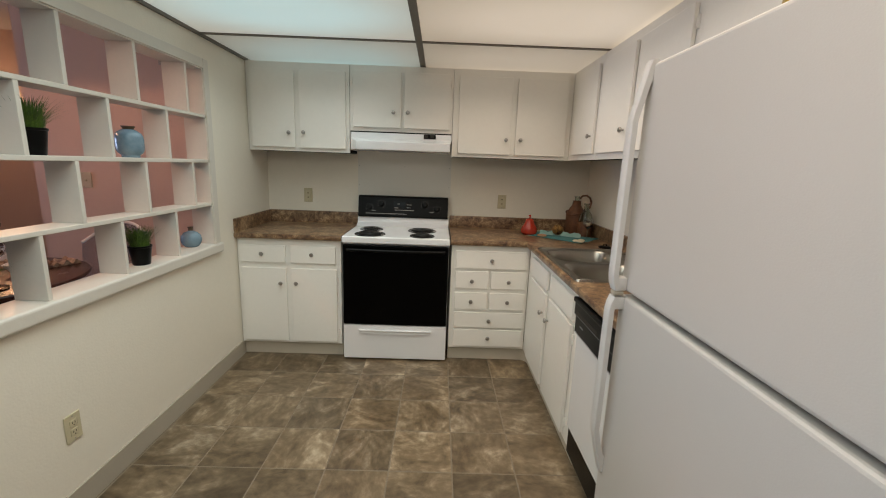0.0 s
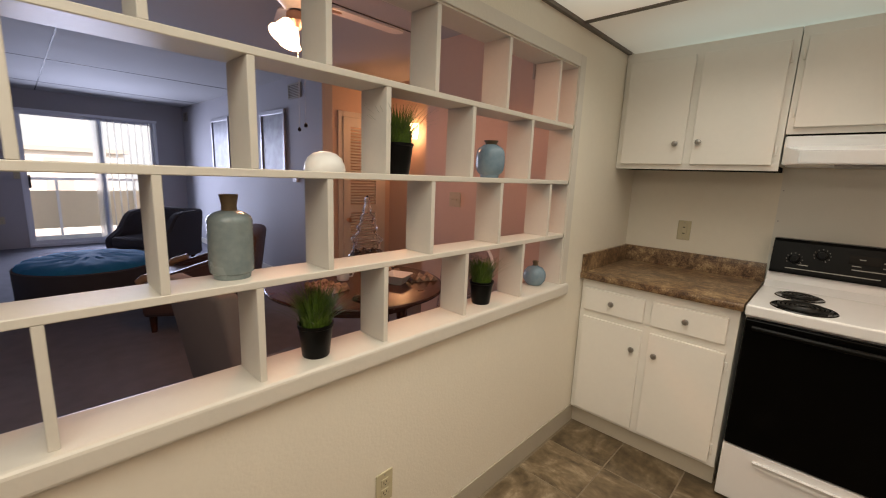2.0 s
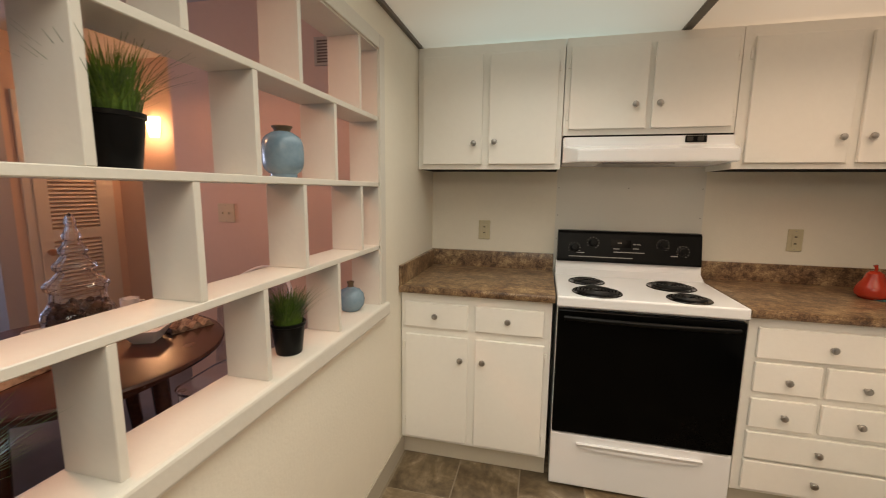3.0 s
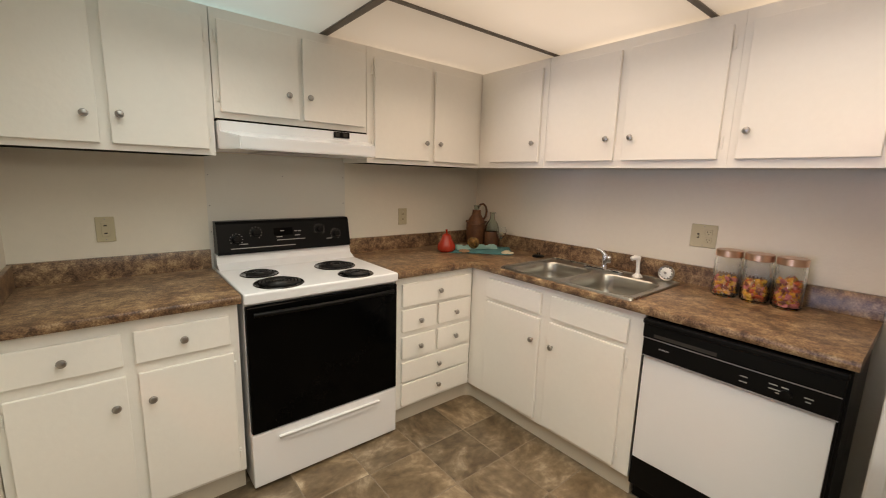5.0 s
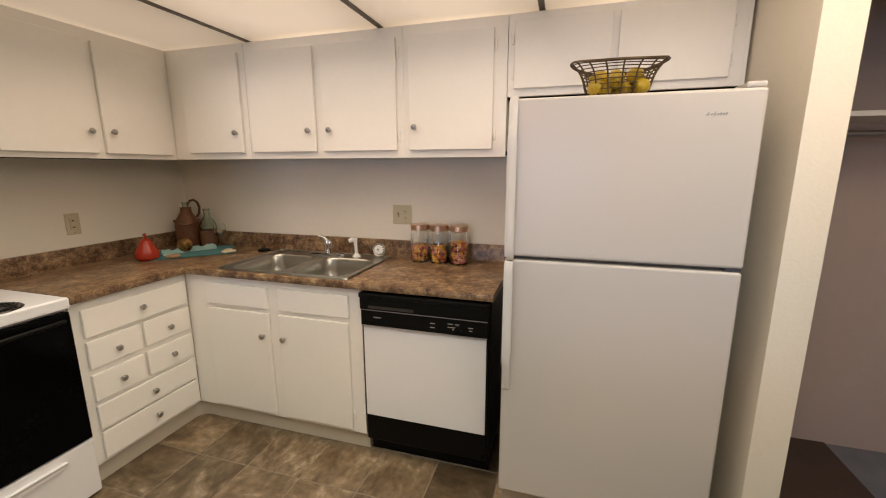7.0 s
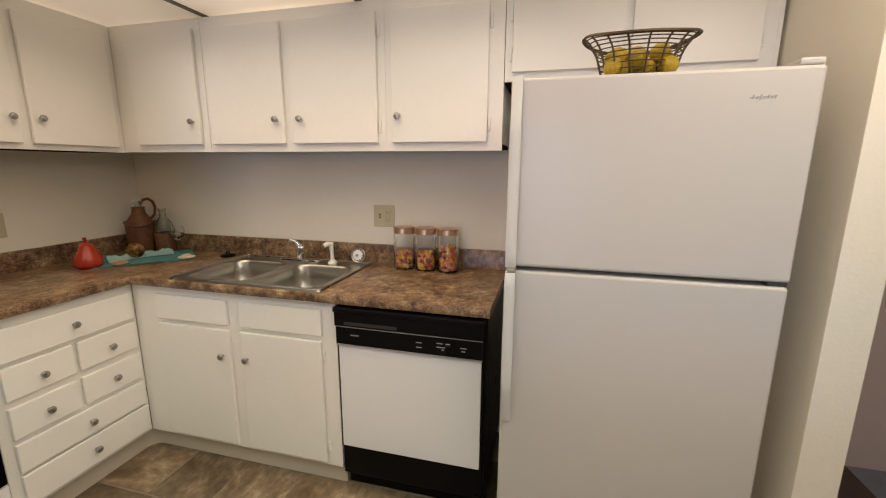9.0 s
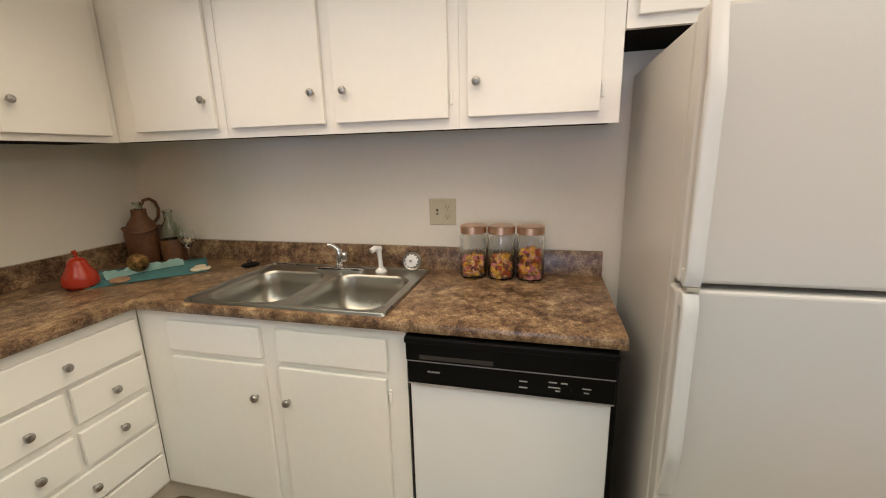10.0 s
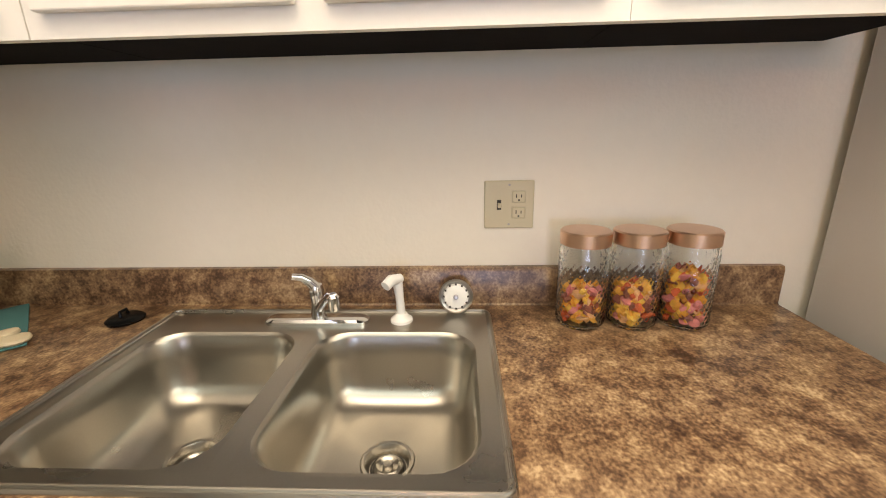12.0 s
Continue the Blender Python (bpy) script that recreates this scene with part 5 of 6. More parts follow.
part("glass", lathe(shell + [(0, 0.540)] + inner[::-1] + [(0, 0.156)], 20), clear("cut_glass", (0.98, 0.99, 1.0), 0.01, 1.32), ap, "clear faceted glass")
BROWNS = material("brown_pods", (0.20, 0.095, 0.05), 0.7, second=(0.05, 0.022, 0.012), scale=20, bump=0.3)
bm = bmesh.new()
for _ in range(170):
    a, zz = rnd.uniform(0, 6.3), rnd.uniform(0.185, 0.262)
    q = 0.078 * math.sqrt(rnd.random())
    s = rnd.uniform(0.008, 0.016)
    bmesh.ops.create_icosphere(bm, subdivisions=1, radius=s, matrix=Matrix.Translation((q * math.cos(a), q * math.sin(a), zz)))
tagged(part("pods", bm, BROWNS, ap, "brown dried pods"), kind="stuff")
sb = thing("square_bowl", "white square ceramic bowl on the dining table", "bowl", m=pose(-2.36, 2.52, TZ, 0, 0, 24))
part("shell", loft([ring_points(-0.04, 0.04, -0.04, 0.04, 0.01, 0), ring_points(-0.075, 0.075, -0.075, 0.075, 0.015, 0.058), ring_points(-0.072, 0.072, -0.072, 0.072, 0.014, 0.060), ring_points(-0.040, 0.040, -0.040, 0.040, 0.01, 0.010)]), WHITE_P, sb, smooth=True)
SCARF = material("patterned_cloth", (0.48, 0.36, 0.25), 0.85, second=(0.10, 0.05, 0.03), scale=14, fine=60, amount=0.6, bump=0.3)


def folded_cloth(x, y, turn, w, h, label):
    nk = thing("napkin", label, "napkin", m=pose(x, y, TZ, 0, 0, turn))
    bm = bmesh.new()
    bmesh.ops.create_grid(bm, x_segments=16, y_segments=16, size=0.5)
    for v in bm.verts:
        v.co = Vector((v.co.x * w, v.co.y * h, 0.014 + 0.028 * abs(noise.noise(v.co * 4 + Vector((turn, 0, 0)))) + 0.012 * math.sin(v.co.x * 22)))
    ex = bmesh.ops.extrude_face_region(bm, geom=list(bm.faces))
    for v in (g for g in ex["geom"] if isinstance(g, bmesh.types.BMVert)):
        v.co.z = max(v.co.z - 0.006, 0.001) if abs(v.co.x) < w * 0.4 and abs(v.co.y) < h * 0.4 else 0.001
    bmesh.ops.recalc_face_normals(bm, faces=bm.faces)
    part("cloth", bm, SCARF, nk, smooth=True)


folded_cloth(-2.60, 2.60, 30, 0.20, 0.14, "crumpled brown patterned napkin on the dining table")
folded_cloth(-2.50, 2.12, 10, 0.20, 0.16, "crumpled tan patterned napkin on the dining table")
folded_cloth(-2.34, 2.70, 70, 0.18, 0.12, "folded brown patterned napkin on the dining table")
for x, y in ((-2.62, 2.30), (-2.74, 2.76)):
    mg = thing("mug", "plain white ceramic mug on the dining table", "mug", m=pose(x, y, TZ, 0, 0, 60))
    part("cup", lathe([(0, 0), (0.032, 0), (0.037, 0.005), (0.039, 0.09), (0.036, 0.09), (0.034, 0.008), (0, 0.006)], 28), WHITE_P, mg, smooth=True)
    part("handle", tube([(0.037, 0, 0.072), (0.058, 0, 0.068), (0.062, 0, 0.045), (0.056, 0, 0.024), (0.037, 0, 0.020)], 0.005, 8), WHITE_P, mg, smooth=True)

LINEN = material("taupe_linen", (0.27, 0.22, 0.20), 0.9, amount=0.15, scale=10, fine=300, bump=0.4, bump_scale=400)


def side_chair(x, y, turn):
    c = thing("dining_chair", "taupe upholstered dining chair beside the round table", "chair", m=pose(x, y, 0, 0, 0, turn))
    part("seat", boxed(-0.23, 0.23, -0.22, 0.24, 0.40, 0.48, 0.025, 3), LINEN, c, smooth=True)
    bm = boxed(-0.23, 0.23, -0.04, 0.04, 0.0, 0.56, 0.025, 3)
    b = part("backrest", bm, LINEN, c, smooth=True)
    b.matrix_basis = pose(0, -0.22, 0.42, 10, 0, 0)
    for sx in (-0.19, 0.19):
        for sy, dy in ((-0.20, -0.03), (0.19, 0.01)):
            part("leg", tube([(sx, sy, 0.41), (sx, sy + dy, 0)], 0.02, 8, radii=[0.022, 0.015]), DARKWOOD, c)
    return c


side_chair(-2.22, 1.70, 8)
GHOST = clear("white_acrylic", (0.86, 0.88, 0.95), 0.10, 1.3)
gc = thing("shell_chair", "curved translucent white acrylic chair at the dining table", "chair", m=pose(-2.20, 2.86, 0, 0, 0, 185))
part("seat", loft([ring_points(-0.22, 0.22, -0.20, 0.22, 0.08, 0.44), ring_points(-0.225, 0.225, -0.205, 0.225, 0.08, 0.455)], cap_first=True), GHOST, gc, smooth=True)
bm = bmesh.new()
rows = []
for k in range(9):
    t = k / 8
    row = []
    for i in range(17):
        a = radians(-62 + 124 * i / 16)
        hh = 0.455 + t * (0.50 - 0.16 * abs(math.sin(a)) ** 2)
        row.append(bm.verts.new((0.235 * math.sin(a), -0.235 * math.cos(a) + 0.03 - 0.05 * t, hh)))
    rows.append(row)
for a, b in zip(rows, rows[1:]):
    for i in range(16):
        bm.faces.new((a[i], a[i + 1], b[i + 1], b[i]))
bmesh.ops.solidify(bm, geom=list(bm.faces), thickness=0.008)
part("backrest", bm, GHOST, gc, smooth=True)
part("back_rail", tube([(0.235 * math.sin(radians(-62 + 124 * i / 16)), -0.235 * math.cos(radians(-62 + 124 * i / 16)) - 0.02, 0.955 - 0.16 * math.sin(radians(-62 + 124 * i / 16)) ** 2) for i in range(17)], 0.010, 8), WHITE_P, gc, smooth=True)
for sx in (-0.18, 0.18):
    for sy in (-0.17, 0.18):
        part("leg", tube([(sx, sy, 0.445), (sx * 1.08, sy * 1.08, 0)], 0.014, 8, radii=[0.018, 0.011]), GHOST, gc, smooth=True)

# ceiling fan
FANW = material("fan_white", (0.66, 0.62, 0.58), 0.4, amount=0.05)
SHADE = glowing("lit_glass_shade", (1.0, 0.72, 0.50), 2.6)
fan = thing("ceiling_fan", "white ceiling fan with lit tulip glass shades", "ceiling fan", m=pose(-2.56, 2.00, MAIN_CEILING))
part("canopy", lathe([(0, -0.05), (0.05, -0.05), (0.065, -0.02), (0.065, 0), (0, 0)], 28), FANW, fan, smooth=True)
part("motor", lathe([(0, -0.28), (0.05, -0.28), (0.075, -0.25), (0.11, -0.22), (0.115, -0.15), (0.09, -0.11), (0.03, -0.09), (0.02, -0.05), (0, -0.05)], 36), FANW, fan, smooth=True)
part("light_kit", lathe([(0, -0.36), (0.03, -0.36), (0.05, -0.33), (0.045, -0.29), (0.03, -0.28), (0, -0.28)], 24), COPPER, fan, "brass light fitting", True)
for k in range(5):
    q = pose(0, 0, -0.215, 0, 0, 17 + 72 * k)
    b = part("blade", loft([ring_points(0.19, 0.66, -0.062, 0.062, 0.05, -0.004), ring_points(0.19, 0.66, -0.062, 0.062, 0.05, 0.004)], cap_first=True), FANW, fan)
    b.matrix_basis = q @ pose(0, 0, 0, 8, 0, 0)
    a = part("blade_iron", boxed(0.09, 0.25, -0.018, 0.018, -0.010, -0.003, 0.003), COPPER, b)
for k in range(3):
    q = pose(0, 0, -0.34, 0, 0, 50 + 120 * k) @ pose(0.05, 0, 0, 0, 142, 0)
    s = part("shade", lathe([(0.018, 0), (0.028, 0.015), (0.036, 0.045), (0.042, 0.075), (0.056, 0.098), (0.054, 0.099), (0.040, 0.077), (0.034, 0.046), (0.026, 0.017), (0.016, 0.003)], 24), SHADE, fan, "lit frosted glass shade", True)
    s.matrix_basis = q
for x, y, L in ((0.02, 0.03, 0.46), (-0.03, 0.02, 0.48)):
    c = part("pull_chain", tube([(x, y, -0.35), (x, y, -0.35 - L)], 0.0008, 5), NICKEL, fan)
    part("chain_bob", lathe([(0, 0), (0.009, 0.006), (0.009, 0.016), (0, 0.028)], 12, at=(x, y, -0.375 - L)), BLACK, c, smooth=True)

# hall: louvered door, sconce, vents
door = thing("door_louver", "peach lit louvered closet door with a round knob", "door")
tagged(door, kind="structure")
DX, D0, D1, DH = -4.55, 3.520, 4.06, 2.00
for y0, y1, z0, z1 in ((D0 - 0.06, D0, 0, DH + 0.06), (D1, D1 + 0.06, 0, DH + 0.06), (D0, D1, DH, DH + 0.06)):
    part("casing", boxed(DX, DX + 0.018, y0, y1, z0, z1, 0.004), TRIM, door)
for y0, y1, z0, z1 in ((D0, D0 + 0.09, 0.01, DH - 0.003), (D1 - 0.09, D1, 0.01, DH - 0.003), (D0 + 0.09, D1 - 0.09, 0.01, 0.16), (D0 + 0.09, D1 - 0.09, 0.94, 1.03), (D0 + 0.09, D1 - 0.09, DH - 0.10, DH - 0.003)):
    part("frame_rail", boxed(DX + 0.001, DX + 0.030, y0, y1, z0, z1), TRIM, door)
for z0, z1 in ((0.17, 0.93), (1.04, DH - 0.11)):
    n = int((z1 - z0) / 0.032)
    for k in range(n):
        z = z0 + (z1 - z0) * (k + 0.5) / n
        s = part("slat", boxed(-0.014, 0.014, D0 + 0.09, D1 - 0.09, -0.003, 0.003), TRIM, door)
        s.matrix_basis = pose(DX + 0.014, 0, z, 0, 38, 0)
part("knob", lathe([(0.012, 0), (0.012, 0.02), (0.026, 0.035), (0.026, 0.05), (0, 0.058)], 20, m=pose(DX + 0.03, D0 + 0.045, 0.86, 0, 90, 0)), COPPER, door, "brass door knob", True)
sc = thing("wall_sconce", "lit frosted half shade sconce on the hall wall", "wall lamp", m=pose(-4.09, 4.2, 1.80))
part("back_plate", boxed(-0.05, 0.05, -0.012, 0, 0.02, 0.16, 0.004), COPPER, sc)
bm = bmesh.new()
rows = []
for z, r in ((0.0, 0.042), (0.06, 0.055), (0.12, 0.062), (0.17, 0.065)):
    rows.append([bm.verts.new((r * math.cos(radians(180 + 180 * i / 16)), r * 0.9 * math.sin(radians(180 + 180 * i / 16)) - 0.012, z)) for i in range(17)])
for a, b in zip(rows, rows[1:]):
    for i in range(16):
        bm.faces.new((a[i], a[i + 1], b[i + 1], b[i]))
bmesh.ops.solidify(bm, geom=list(bm.faces), thickness=0.003)
part("shade", bm, glowing("sconce_glass", (1.0, 0.68, 0.36), 3.5), sc, "glowing frosted shade", True)


VENTB = material("dusty_vent_metal", (0.17, 0.12, 0.095), 0.6)


def vent(x, y, z, w, h, turn, label):
    g = thing("air_vent", label, "vent", m=pose(x, y, z, 0, 0, turn))
    part("backing", boxed(-w / 2 + 0.005, w / 2 - 0.005, -0.004, 0, -h / 2 + 0.005, h / 2 - 0.005), VENTB, g)
    for x0, x1, z0, z1 in ((-w / 2, w / 2, h / 2 - 0.015, h / 2), (-w / 2, w / 2, -h / 2, -h / 2 + 0.015), (-w / 2, -w / 2 + 0.015, -h / 2 + 0.015, h / 2 - 0.015), (w / 2 - 0.015, w / 2, -h / 2 + 0.015, h / 2 - 0.015)):
        part("frame", boxed(x0, x1, -0.012, 0, z0, z1), VINYL, g)
    n = 7
    for k in range(n):
        zz = -h / 2 + 0.02 + (h - 0.04) * (k + 0.5) / n
        part("slat", boxed(-w / 2 + 0.015, w / 2 - 0.015, -0.010, -0.005, zz - 0.004, zz + 0.003), VINYL, g)


vent(-1.99, 3.40, 2.13, 0.14, 0.15, 0, "small brown air vent high on the dining wall")
vent(-5.15, 3.28, 2.29, 0.30, 0.16, 0, "grey air vent high on the living room wall")
vent(-9.45, 3.28, 2.28, 0.22, 0.16, 0, "grey air vent high in the corner")

# ---- living room ----
ALU = material("white_aluminium", (0.82, 0.85, 0.90), 0.35, 0.0, amount=0.04)
PANE = clear("window_glass", (1, 1, 1), 0.0, 1.1)
win = tagged(thing("window_1", "white framed sliding glass door to a bright balcony", "window"), kind="structure")
for y0, y1, z0, z1 in ((WY0, WY0 + 0.035, 0, WZ1), (WY1 - 0.035, WY1, 0, WZ1), (WY0 + 0.035, WY1 - 0.035, WZ1 - 0.04, WZ1), (WY0 + 0.035, WY1 - 0.035, 0, 0.05)):
    part("window_frame", boxed(FAR - 0.10, FAR + 0.01, y0, y1, z0, z1, 0.004), ALU, win)
mid = (WY0 + WY1) / 2 + 0.10
for x, y0, y1 in ((FAR - 0.05, WY0 + 0.035, mid + 0.03), (FAR - 0.09, mid - 0.03, WY1 - 0.035)):
    sash = part("sash", boxed(x - 0.018, x + 0.018, y0, y0 + 0.045, 0.05, WZ1 - 0.04), ALU, win)
    part("stile", boxed(x - 0.018, x + 0.018, y1 - 0.045, y1, 0.05, WZ1 - 0.04), ALU, sash)
    for z0, z1 in ((0.05, 0.10), (WZ1 - 0.08, WZ1 - 0.04)):
        part("rail", boxed(x - 0.018, x + 0.018, y0 + 0.045, y1 - 0.045, z0, z1), ALU, sash)
    pane = part("pane", boxed(x - 0.003, x + 0.003, y0 + 0.045, y1 - 0.045, 0.10, WZ1 - 0.08), PANE, sash)
    pane.visible_shadow = False
part("pull", boxed(FAR - 0.03, FAR + 0.0, WY0 + 0.08, WY0 + 0.11, 0.95, 1.15, 0.004), DARKSLOT, win, "dark door pull")
SHEER = material("vertical_blind", (0.90, 0.94, 1.0), 0.5, amount=0.03, Transmission_Weight=0.97, IOR=1.1)
bl = thing("vertical_blind", "pale blue vertical blind slats drawn beside the glass door", "blind")
for k in range(4):
    s = part("slat", boxed(-0.045, 0.045, -0.001, 0.001, 0.04, WZ1 - 0.04), SHEER, bl)
    s.matrix_basis = pose(FAR + 0.06, mid - 0.09 + 0.036 * k, 0, 0, 0, 35)
for k in range(7):
    s = part("slat", boxed(-0.045, 0.045, -0.001, 0.001, 0.04, WZ1 - 0.04), SHEER, bl)
    s.matrix_basis = pose(FAR + 0.06, mid + 0.10 + 0.096 * k, 0, 0, 0, 6 if k % 2 else 2)
part("head_rail", boxed(FAR + 0.03, FAR + 0.08, WY0, WY1, WZ1 - 0.03, WZ1 + 0.005), ALU, bl)
CONC = material("balcony_concrete", (0.45, 0.45, 0.44), 0.85, amount=0.2)
structure("balcony_floor", boxed(FAR - 1.7, FAR - 0.14, 0.2, 4.0, -0.20, -0.05), CONC, "grey balcony slab")
rail = thing("balcony_railing", "pale solid panel balcony railing with a metal handrail", "railing")
part("panel", boxed(FAR - 1.66, FAR - 1.62, 0.2, 4.0, 0.10, 0.82), material("cream_panel", (0.80, 0.72, 0.58), 0.7, amount=0.06, Transmission_Weight=0.45), rail)
part("handrail", boxed(FAR - 1.68, FAR - 1.60, 0.2, 4.0, 1.02, 1.07), ALU, rail)
for y in (0.3, 1.5, 2.7, 3.9):
    part("post", boxed(FAR - 1.61, FAR - 1.57, y - 0.02, y + 0.02, -0.05, 1.02), ALU, rail)
structure("ground", boxed(-600, FAR - 1.7, -600, 600, -6.2, -6.0), material("far_ground", (0.27, 0.28, 0.29), 0.95, scale=0.05, fine=1), "distant lawn and paving")
BRIGHT = bpy.data.materials.new("bright_haze")
BRIGHT.use_nodes = True
bb = BRIGHT.node_tree.nodes["Principled BSDF"]
bb.inputs["Base Color"].default_value = (0.08, 0.09, 0.10, 1)
bb.inputs["Emission Color"].default_value, bb.inputs["Emission Strength"].default_value = (0.66, 0.84, 1.0, 1), 0.46
structure("backdrop", boxed(-90, -89, -80, 80, -6, 40), BRIGHT, "bright hazy distance beyond the balcony")
bld = thing("apartment_building", "pale far apartment building across the lawn", "building")
FACADE = material("pale_facade", (0.72, 0.71, 0.70), 0.8, amount=0.1, scale=0.3)
part("wall", boxed(-62, -54, -14, 9, -6, 2.2), FACADE, bld)
part("roof", boxed(-62.5, -53.5, -14.5, 9.5, 2.2, 2.6), CONC, bld)
for k in range(4):
    for z in (-4.4, -1.6, 0.4):
        part("window", boxed(-54.05, -53.97, -12 + k * 5, -10 + k * 5, z, z + 1.2), CONC, bld)

CHAR = material("charcoal_fabric", (0.060, 0.058, 0.066), 0.9, amount=0.2, scale=10, fine=300, bump=0.4, bump_scale=300)
TEALV = material("teal_velvet", (0.008, 0.20, 0.40), 0.75, amount=0.3, scale=8, bump=0.2, Specular_IOR_Level=0.2)
LEATHER = material("brown_leather", (0.085, 0.046, 0.038), 0.45, amount=0.3, scale=5, bump=0.2, bump_scale=120)
GREYF = material("pale_grey_fabric", (0.40, 0.42, 0.48), 0.9, amount=0.2, scale=8, bump=0.4, bump_scale=300)
THROW = material("white_blue_throw", (0.78, 0.82, 0.90), 0.9, second=(0.26, 0.36, 0.56), scale=16, fine=50, amount=0.6, bump=0.4)


def tub_chair(name, m, mat, label, arm=0.62, back=0.80, wood=None):
    c = thing(name, label, "armchair", m=m)
    part("base", boxed(-0.36, 0.36, -0.38, 0.36, 0.14, 0.32, 0.03, 3), mat, c, smooth=True)
    part("seat_cushion", boxed(-0.29, 0.29, -0.28, 0.38, 0.32, 0.45, 0.045, 3), mat, c, smooth=True)
    bm = boxed(-0.36, 0.36, -0.08, 0.08, 0.28, back, 0.05, 3)
    b = part("backrest", bm, mat, c, smooth=True)
    b.matrix_basis = pose(0, -0.34, 0, 8, 0, 0)
    for s in (-1, 1):
        prof = [(-0.40, 0.16), (0.34, 0.16), (0.36, 0.40), (0.30, 0.46), (0.02, arm - 0.06), (-0.20, arm + 0.02), (-0.40, back - 0.04)]
        if not wood:
            prof[3:] = [(0.31, 0.46), (0.24, 0.49), (0.16, 0.56), (0.10, 0.66), (0.03, back - 0.06), (-0.06, back - 0.03), (-0.40, back - 0.02)]
        bm = prism(prof, "x", s * 0.29, s * 0.41)
        bmesh.ops.bevel(bm, geom=list(bm.edges), offset=0.025, segments=3, affect="EDGES")
        part("arm", bm, mat, c, smooth=True)
        if wood:
            part("arm_cap", tube([(s * 0.35, 0.37, 0.44), (s * 0.35, 0.33, 0.475), (s * 0.35, 0.20, 0.515)], 0.034, 12), wood, c, "pale wooden arm", True)
    for sx in (-0.31, 0.31):
        for sy in (-0.31, 0.30):
            part("leg", tube([(sx, sy, 0.15), (sx, sy, 0)], 0.025, 8, radii=[0.032, 0.022]), DARKWOOD, c)
    return c


tub_chair("armchair", pose(-7.15, 2.20, 0, 0, 0, 215), CHAR, "charcoal upholstered armchair with sloping arms by the glass door")
OAKP = material("pale_oak", (0.42, 0.27, 0.16), 0.45, second=(0.32, 0.19, 0.11), scale=6, fine=70)
tub_chair("armchair", pose(-4.62, 2.06, 0, 0, 0, 150), LEATHER, "brown leather armchair with pale wooden arms", 0.62, 0.86, OAKP)
ot = thing("ottoman", "round tufted teal velvet ottoman on the carpet", "ottoman", m=pose(-5.85, 1.40, 0))
bm = bmesh.new()
n, rows = 64, []
for r, z in ((0.50, 0.04), (0.55, 0.06), (0.56, 0.30), (0.56, 0.38), (0.53, 0.43), (0.46, 0.455), (0.38, 0.465), (0.30, 0.47), (0.20, 0.472), (0.10, 0.473)):
    rows.append([(r * math.cos(2 * math.pi * i / n), r * math.sin(2 * math.pi * i / n), z - (0.028 * max(0, math.cos(18 * r + 0.4) * math.cos(2 * math.pi * i * 12 / n)) if z > 0.4 else 0)) for i in range(n)])
part("cushion", loft(rows, cap_first=True), [TEALV], ot, smooth=True)
part("skirt", lathe([(0.555, 0.05), (0.565, 0.055), (0.572, 0.385), (0.556, 0.395)], 64), CHAR, ot, "dark side band", True)
for a in range(45, 360, 90):
    part("foot", lathe([(0.02, 0), (0.028, 0.05), (0, 0.05)], 12, at=(0.42 * math.cos(radians(a)), 0.42 * math.sin(radians(a)), 0)), DARKWOOD, ot)
sf = thing("sofa", "pale grey sofa along the living room", "sofa", m=pose(-5.85, 0.02, 0, 0, 0, 0))
part("base", boxed(-0.95, 0.95, -0.45, 0.42, 0.10, 0.34, 0.04, 3), GREYF, sf, smooth=True)
part("backrest", boxed(-0.95, 0.95, -0.50, -0.28, 0.30, 0.86, 0.06, 3), GREYF, sf, smooth=True)
for x in (-0.46, 0.46):
    part("seat_cushion", boxed(x - 0.42, x + 0.42, -0.28, 0.44, 0.34, 0.50, 0.05, 3), GREYF, sf, smooth=True)
for x0, x1 in ((-1.10, -0.90), (0.90, 1.10)):
    part("arm", boxed(x0, x1, -0.50, 0.42, 0.10, 0.66, 0.06, 3), GREYF, sf, smooth=True)
for x in (-0.95, 0.95):
    for y in (-0.4, 0.34):
        part("foot", boxed(x - 0.03, x + 0.03, y - 0.03, y + 0.03, 0, 0.10), DARKWOOD, sf)
th = thing("throw_blanket", "white and blue patterned throw over the sofa arm", "blanket", m=pose(-4.86, 0.06, 0.165))
bm = bmesh.new()
rows = []
across = [(-0.13, 0.16), (-0.125, 0.05), (-0.10, 0.008), (0.0, 0.0), (0.08, 0.010), (0.135, 0.06), (0.18, 0.16), (0.21, 0.30), (0.23, 0.44)]
for i in range(29):
    along = 0.96 * i / 28
    y, fall = -0.50 + min(along, 0.92), max(0.0, along - 0.92)
    rows.append([])
    for x, drop in across:
        fold = noise.noise(Vector((x * 3, y * 9, 1))) * 0.030 * (0.3 + drop * 4)
        rows[-1].append(bm.verts.new((x + max(0, fold) * (1 if x > 0 else 0), y, 0.515 - drop - fall + 0.03 * noise.noise(Vector((x * 4, y * 5, 0))) * (drop > 0.2))))
for a, b in zip(rows, rows[1:]):
    for k in range(len(across) - 1):
        bm.faces.new((a[k], a[k + 1], b[k + 1], b[k]))
bmesh.ops.solidify(bm, geom=list(bm.faces), thickness=0.02)
part("cloth", bm, THROW, th, smooth=True)

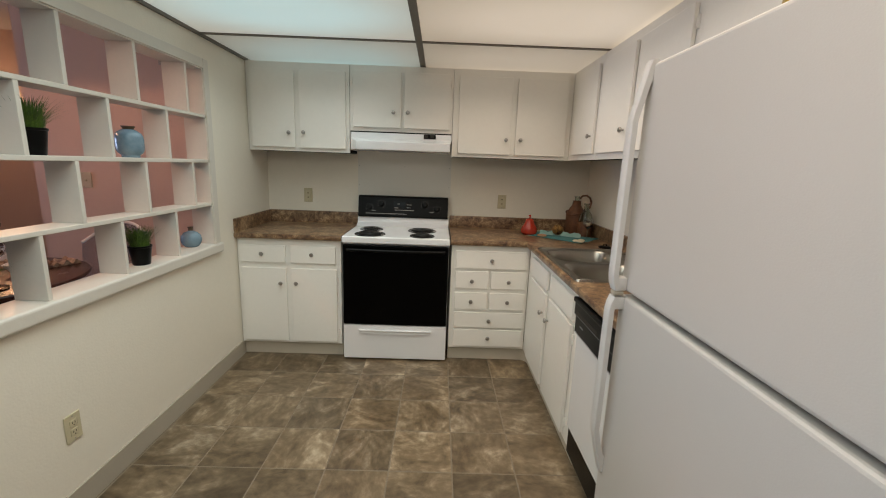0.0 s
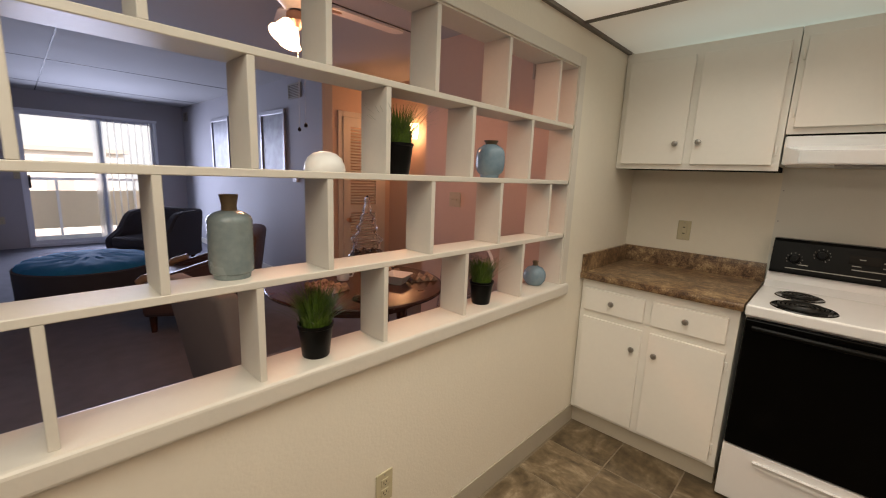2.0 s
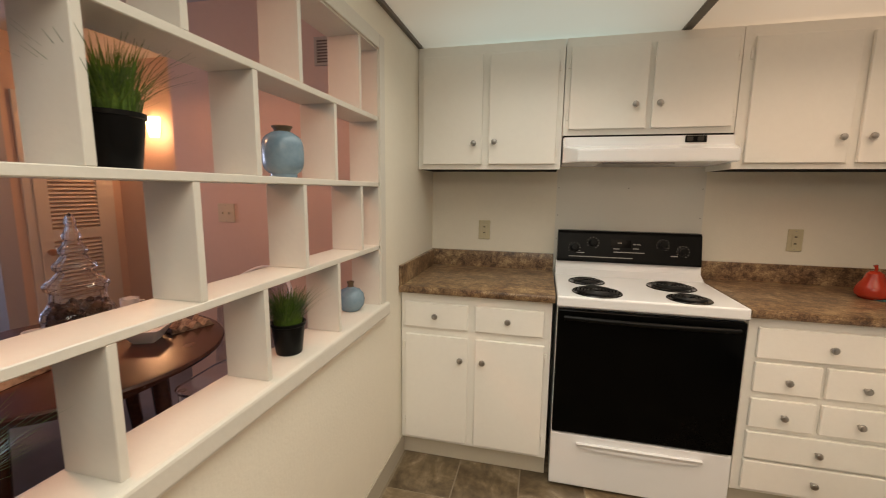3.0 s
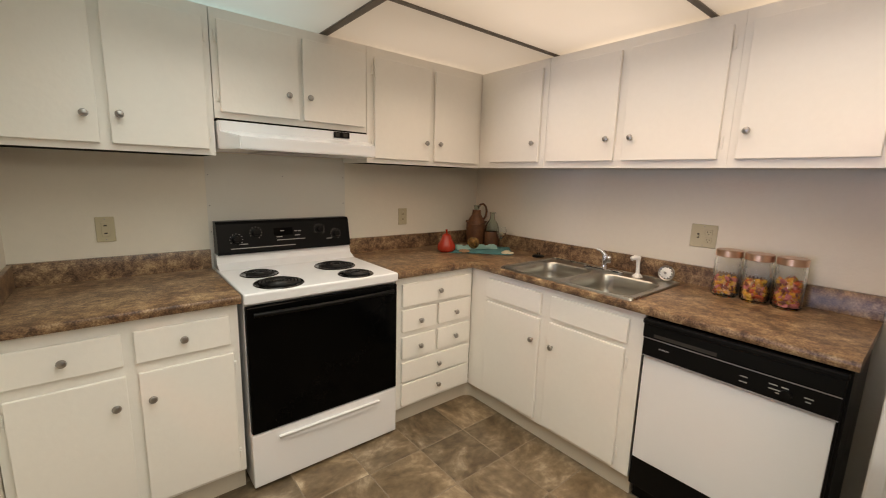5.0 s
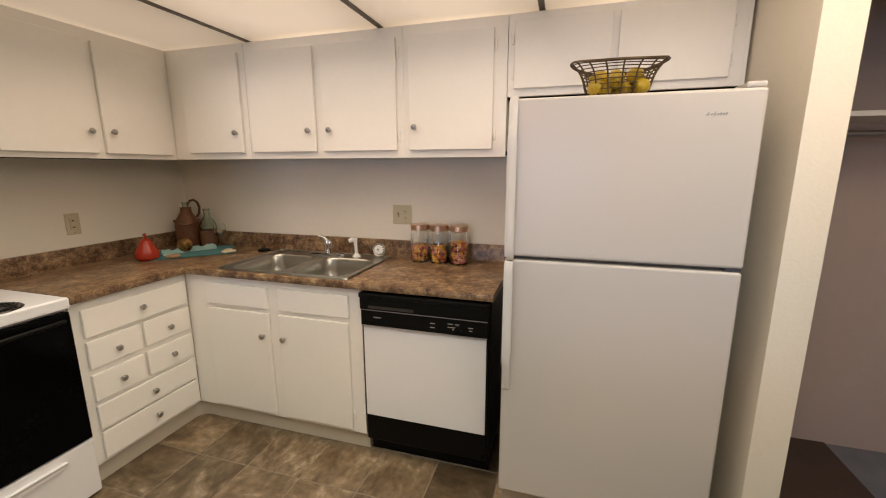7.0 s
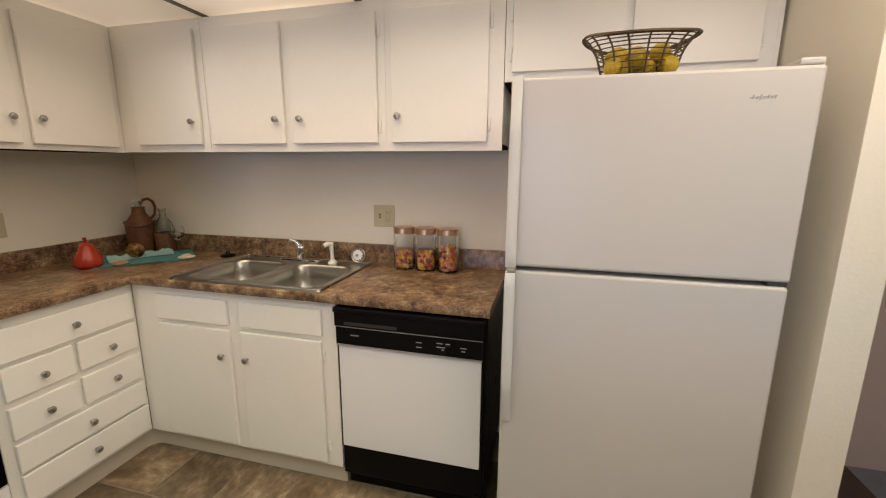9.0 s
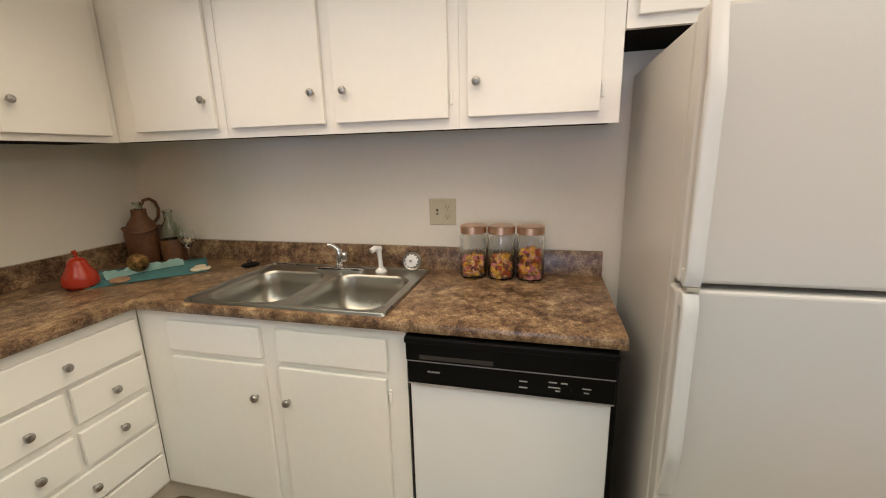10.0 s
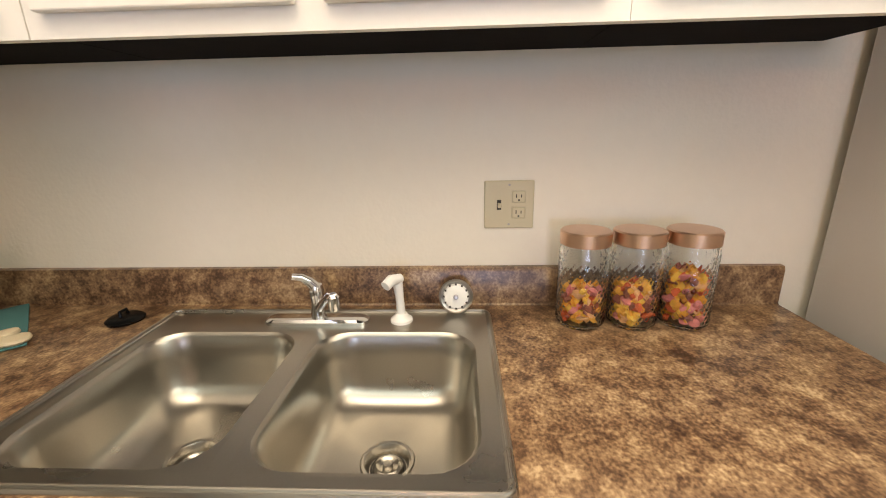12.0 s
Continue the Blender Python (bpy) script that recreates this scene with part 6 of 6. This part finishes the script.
BLACKW = material("black_frame_wood", (0.018, 0.014, 0.013), 0.4, amount=0.3)
SILVER = material("silver_frame", (0.40, 0.40, 0.42), 0.35, 0.6, amount=0.1)
PRINT = material("brown_abstract_print", (0.42, 0.38, 0.34), 0.6, second=(0.10, 0.06, 0.05), scale=3, fine=9, amount=0.8, bump=0)
PRINT2 = material("grey_abstract_print", (0.34, 0.36, 0.40), 0.4, second=(0.12, 0.13, 0.16), scale=3, fine=9, amount=0.8, bump=0)
MATB = material("white_mat_board", (0.72, 0.72, 0.72), 0.8, amount=0.03)


def picture(m, w, h, frame_mat, art, label, border):
    p = thing("framed_picture", label, "picture", m=m)
    f = 0.05
    for x0, x1, z0, z1 in ((-w / 2, w / 2, h / 2 - f, h / 2), (-w / 2, w / 2, -h / 2, -h / 2 + f), (-w / 2, -w / 2 + f, -h / 2 + f, h / 2 - f), (w / 2 - f, w / 2, -h / 2 + f, h / 2 - f)):
        part("frame", boxed(x0, x1, -0.03, 0, z0, z1, 0.005), frame_mat, p)
    part("mat_board", boxed(-w / 2 + f, w / 2 - f, -0.010, -0.002, -h / 2 + f, h / 2 - f), MATB, p)
    part("print", boxed(-w / 2 + f + border, w / 2 - f - border, -0.013, -0.0105, -h / 2 + f + border, h / 2 - f - border), art, p)


picture(pose(FAR, 0.0, 1.60, 0, 0, 90), 0.78, 0.96, BLACKW, PRINT, "abstract print in a wide black frame", 0.08)
picture(pose(-5.74, 3.28, 1.715), 0.70, 0.80, SILVER, PRINT2, "grey abstract print in a silver frame", 0.0)
picture(pose(-7.62, 3.28, 1.745), 0.76, 0.80, SILVER, PRINT2, "grey abstract print in a silver frame", 0.0)
tst = thing("thermostat", "small white thermostat on the living room wall", "thermostat", m=pose(-5.15, 3.28, 1.30))
part("case", boxed(-0.05, 0.05, -0.03, 0, -0.04, 0.04, 0.005), WHITE_P, tst)

# ---- closet by the refrigerator ----
cs = thing("closet_shelf", "white closet shelf with a hanging rod below", "shelf")
part("board", boxed(1.02, 1.42, -0.63, 0.335, 1.640, 1.660), TRIM, cs)
part("cleat", boxed(1.02, 1.42, 0.315, 0.335, 1.58, 1.640), TRIM, cs)
part("rod", tube([(1.10, -0.63, 1.575), (1.10, 0.335, 1.575)], 0.016, 12), NICKEL, cs, "metal hanging rod", True)


# ---- kitchen floor tiles ----
floor = structure("floor", boxed(LEFT, RIGHT, -0.30, BACK, LOW - 0.05, LOW - 0.0015), GROUT, "brown stone tile kitchen floor")
T = 0.3065
tile_bm = box(bmesh.new(), -T / 2 + 0.0028, T / 2 - 0.0028, -T / 2 + 0.0028, T / 2 - 0.0028, -0.008, 0, 0.0012, 1)
TILE_MESH = mesh_of("tile", tile_bm, TILE)
for i in range(-4, 6):
    for j in range(-9, 6):
        x, y = -0.533 + T * (i + 0.5), 2.277 + T * (j + 0.5)
        x0, x1, y0, y1 = max(x - T / 2, LEFT + 0.001), min(x + T / 2, RIGHT - 0.001), max(y - T / 2, -0.299), min(y + T / 2, BACK - 0.001)
        if x1 - x0 < 0.02 or y1 - y0 < 0.02 or (x > 0.75 and y < 0.3):
            continue
        if y > 3.45 or x > 1.1:
            continue
        if x1 - x0 > T - 0.001 and y1 - y0 > T - 0.001:
            ob = new("tile", TILE_MESH)
            ob.matrix_basis = pose(x, y, LOW, 0, 0, 90 * rnd.randrange(4))
        else:
            ob = new("tile", mesh_of("tile", boxed(x0 + 0.002, x1 - 0.002, y0 + 0.002, y1 - 0.002, LOW - 0.008, LOW, 0.0012, 1), TILE))
        ob.parent = floor
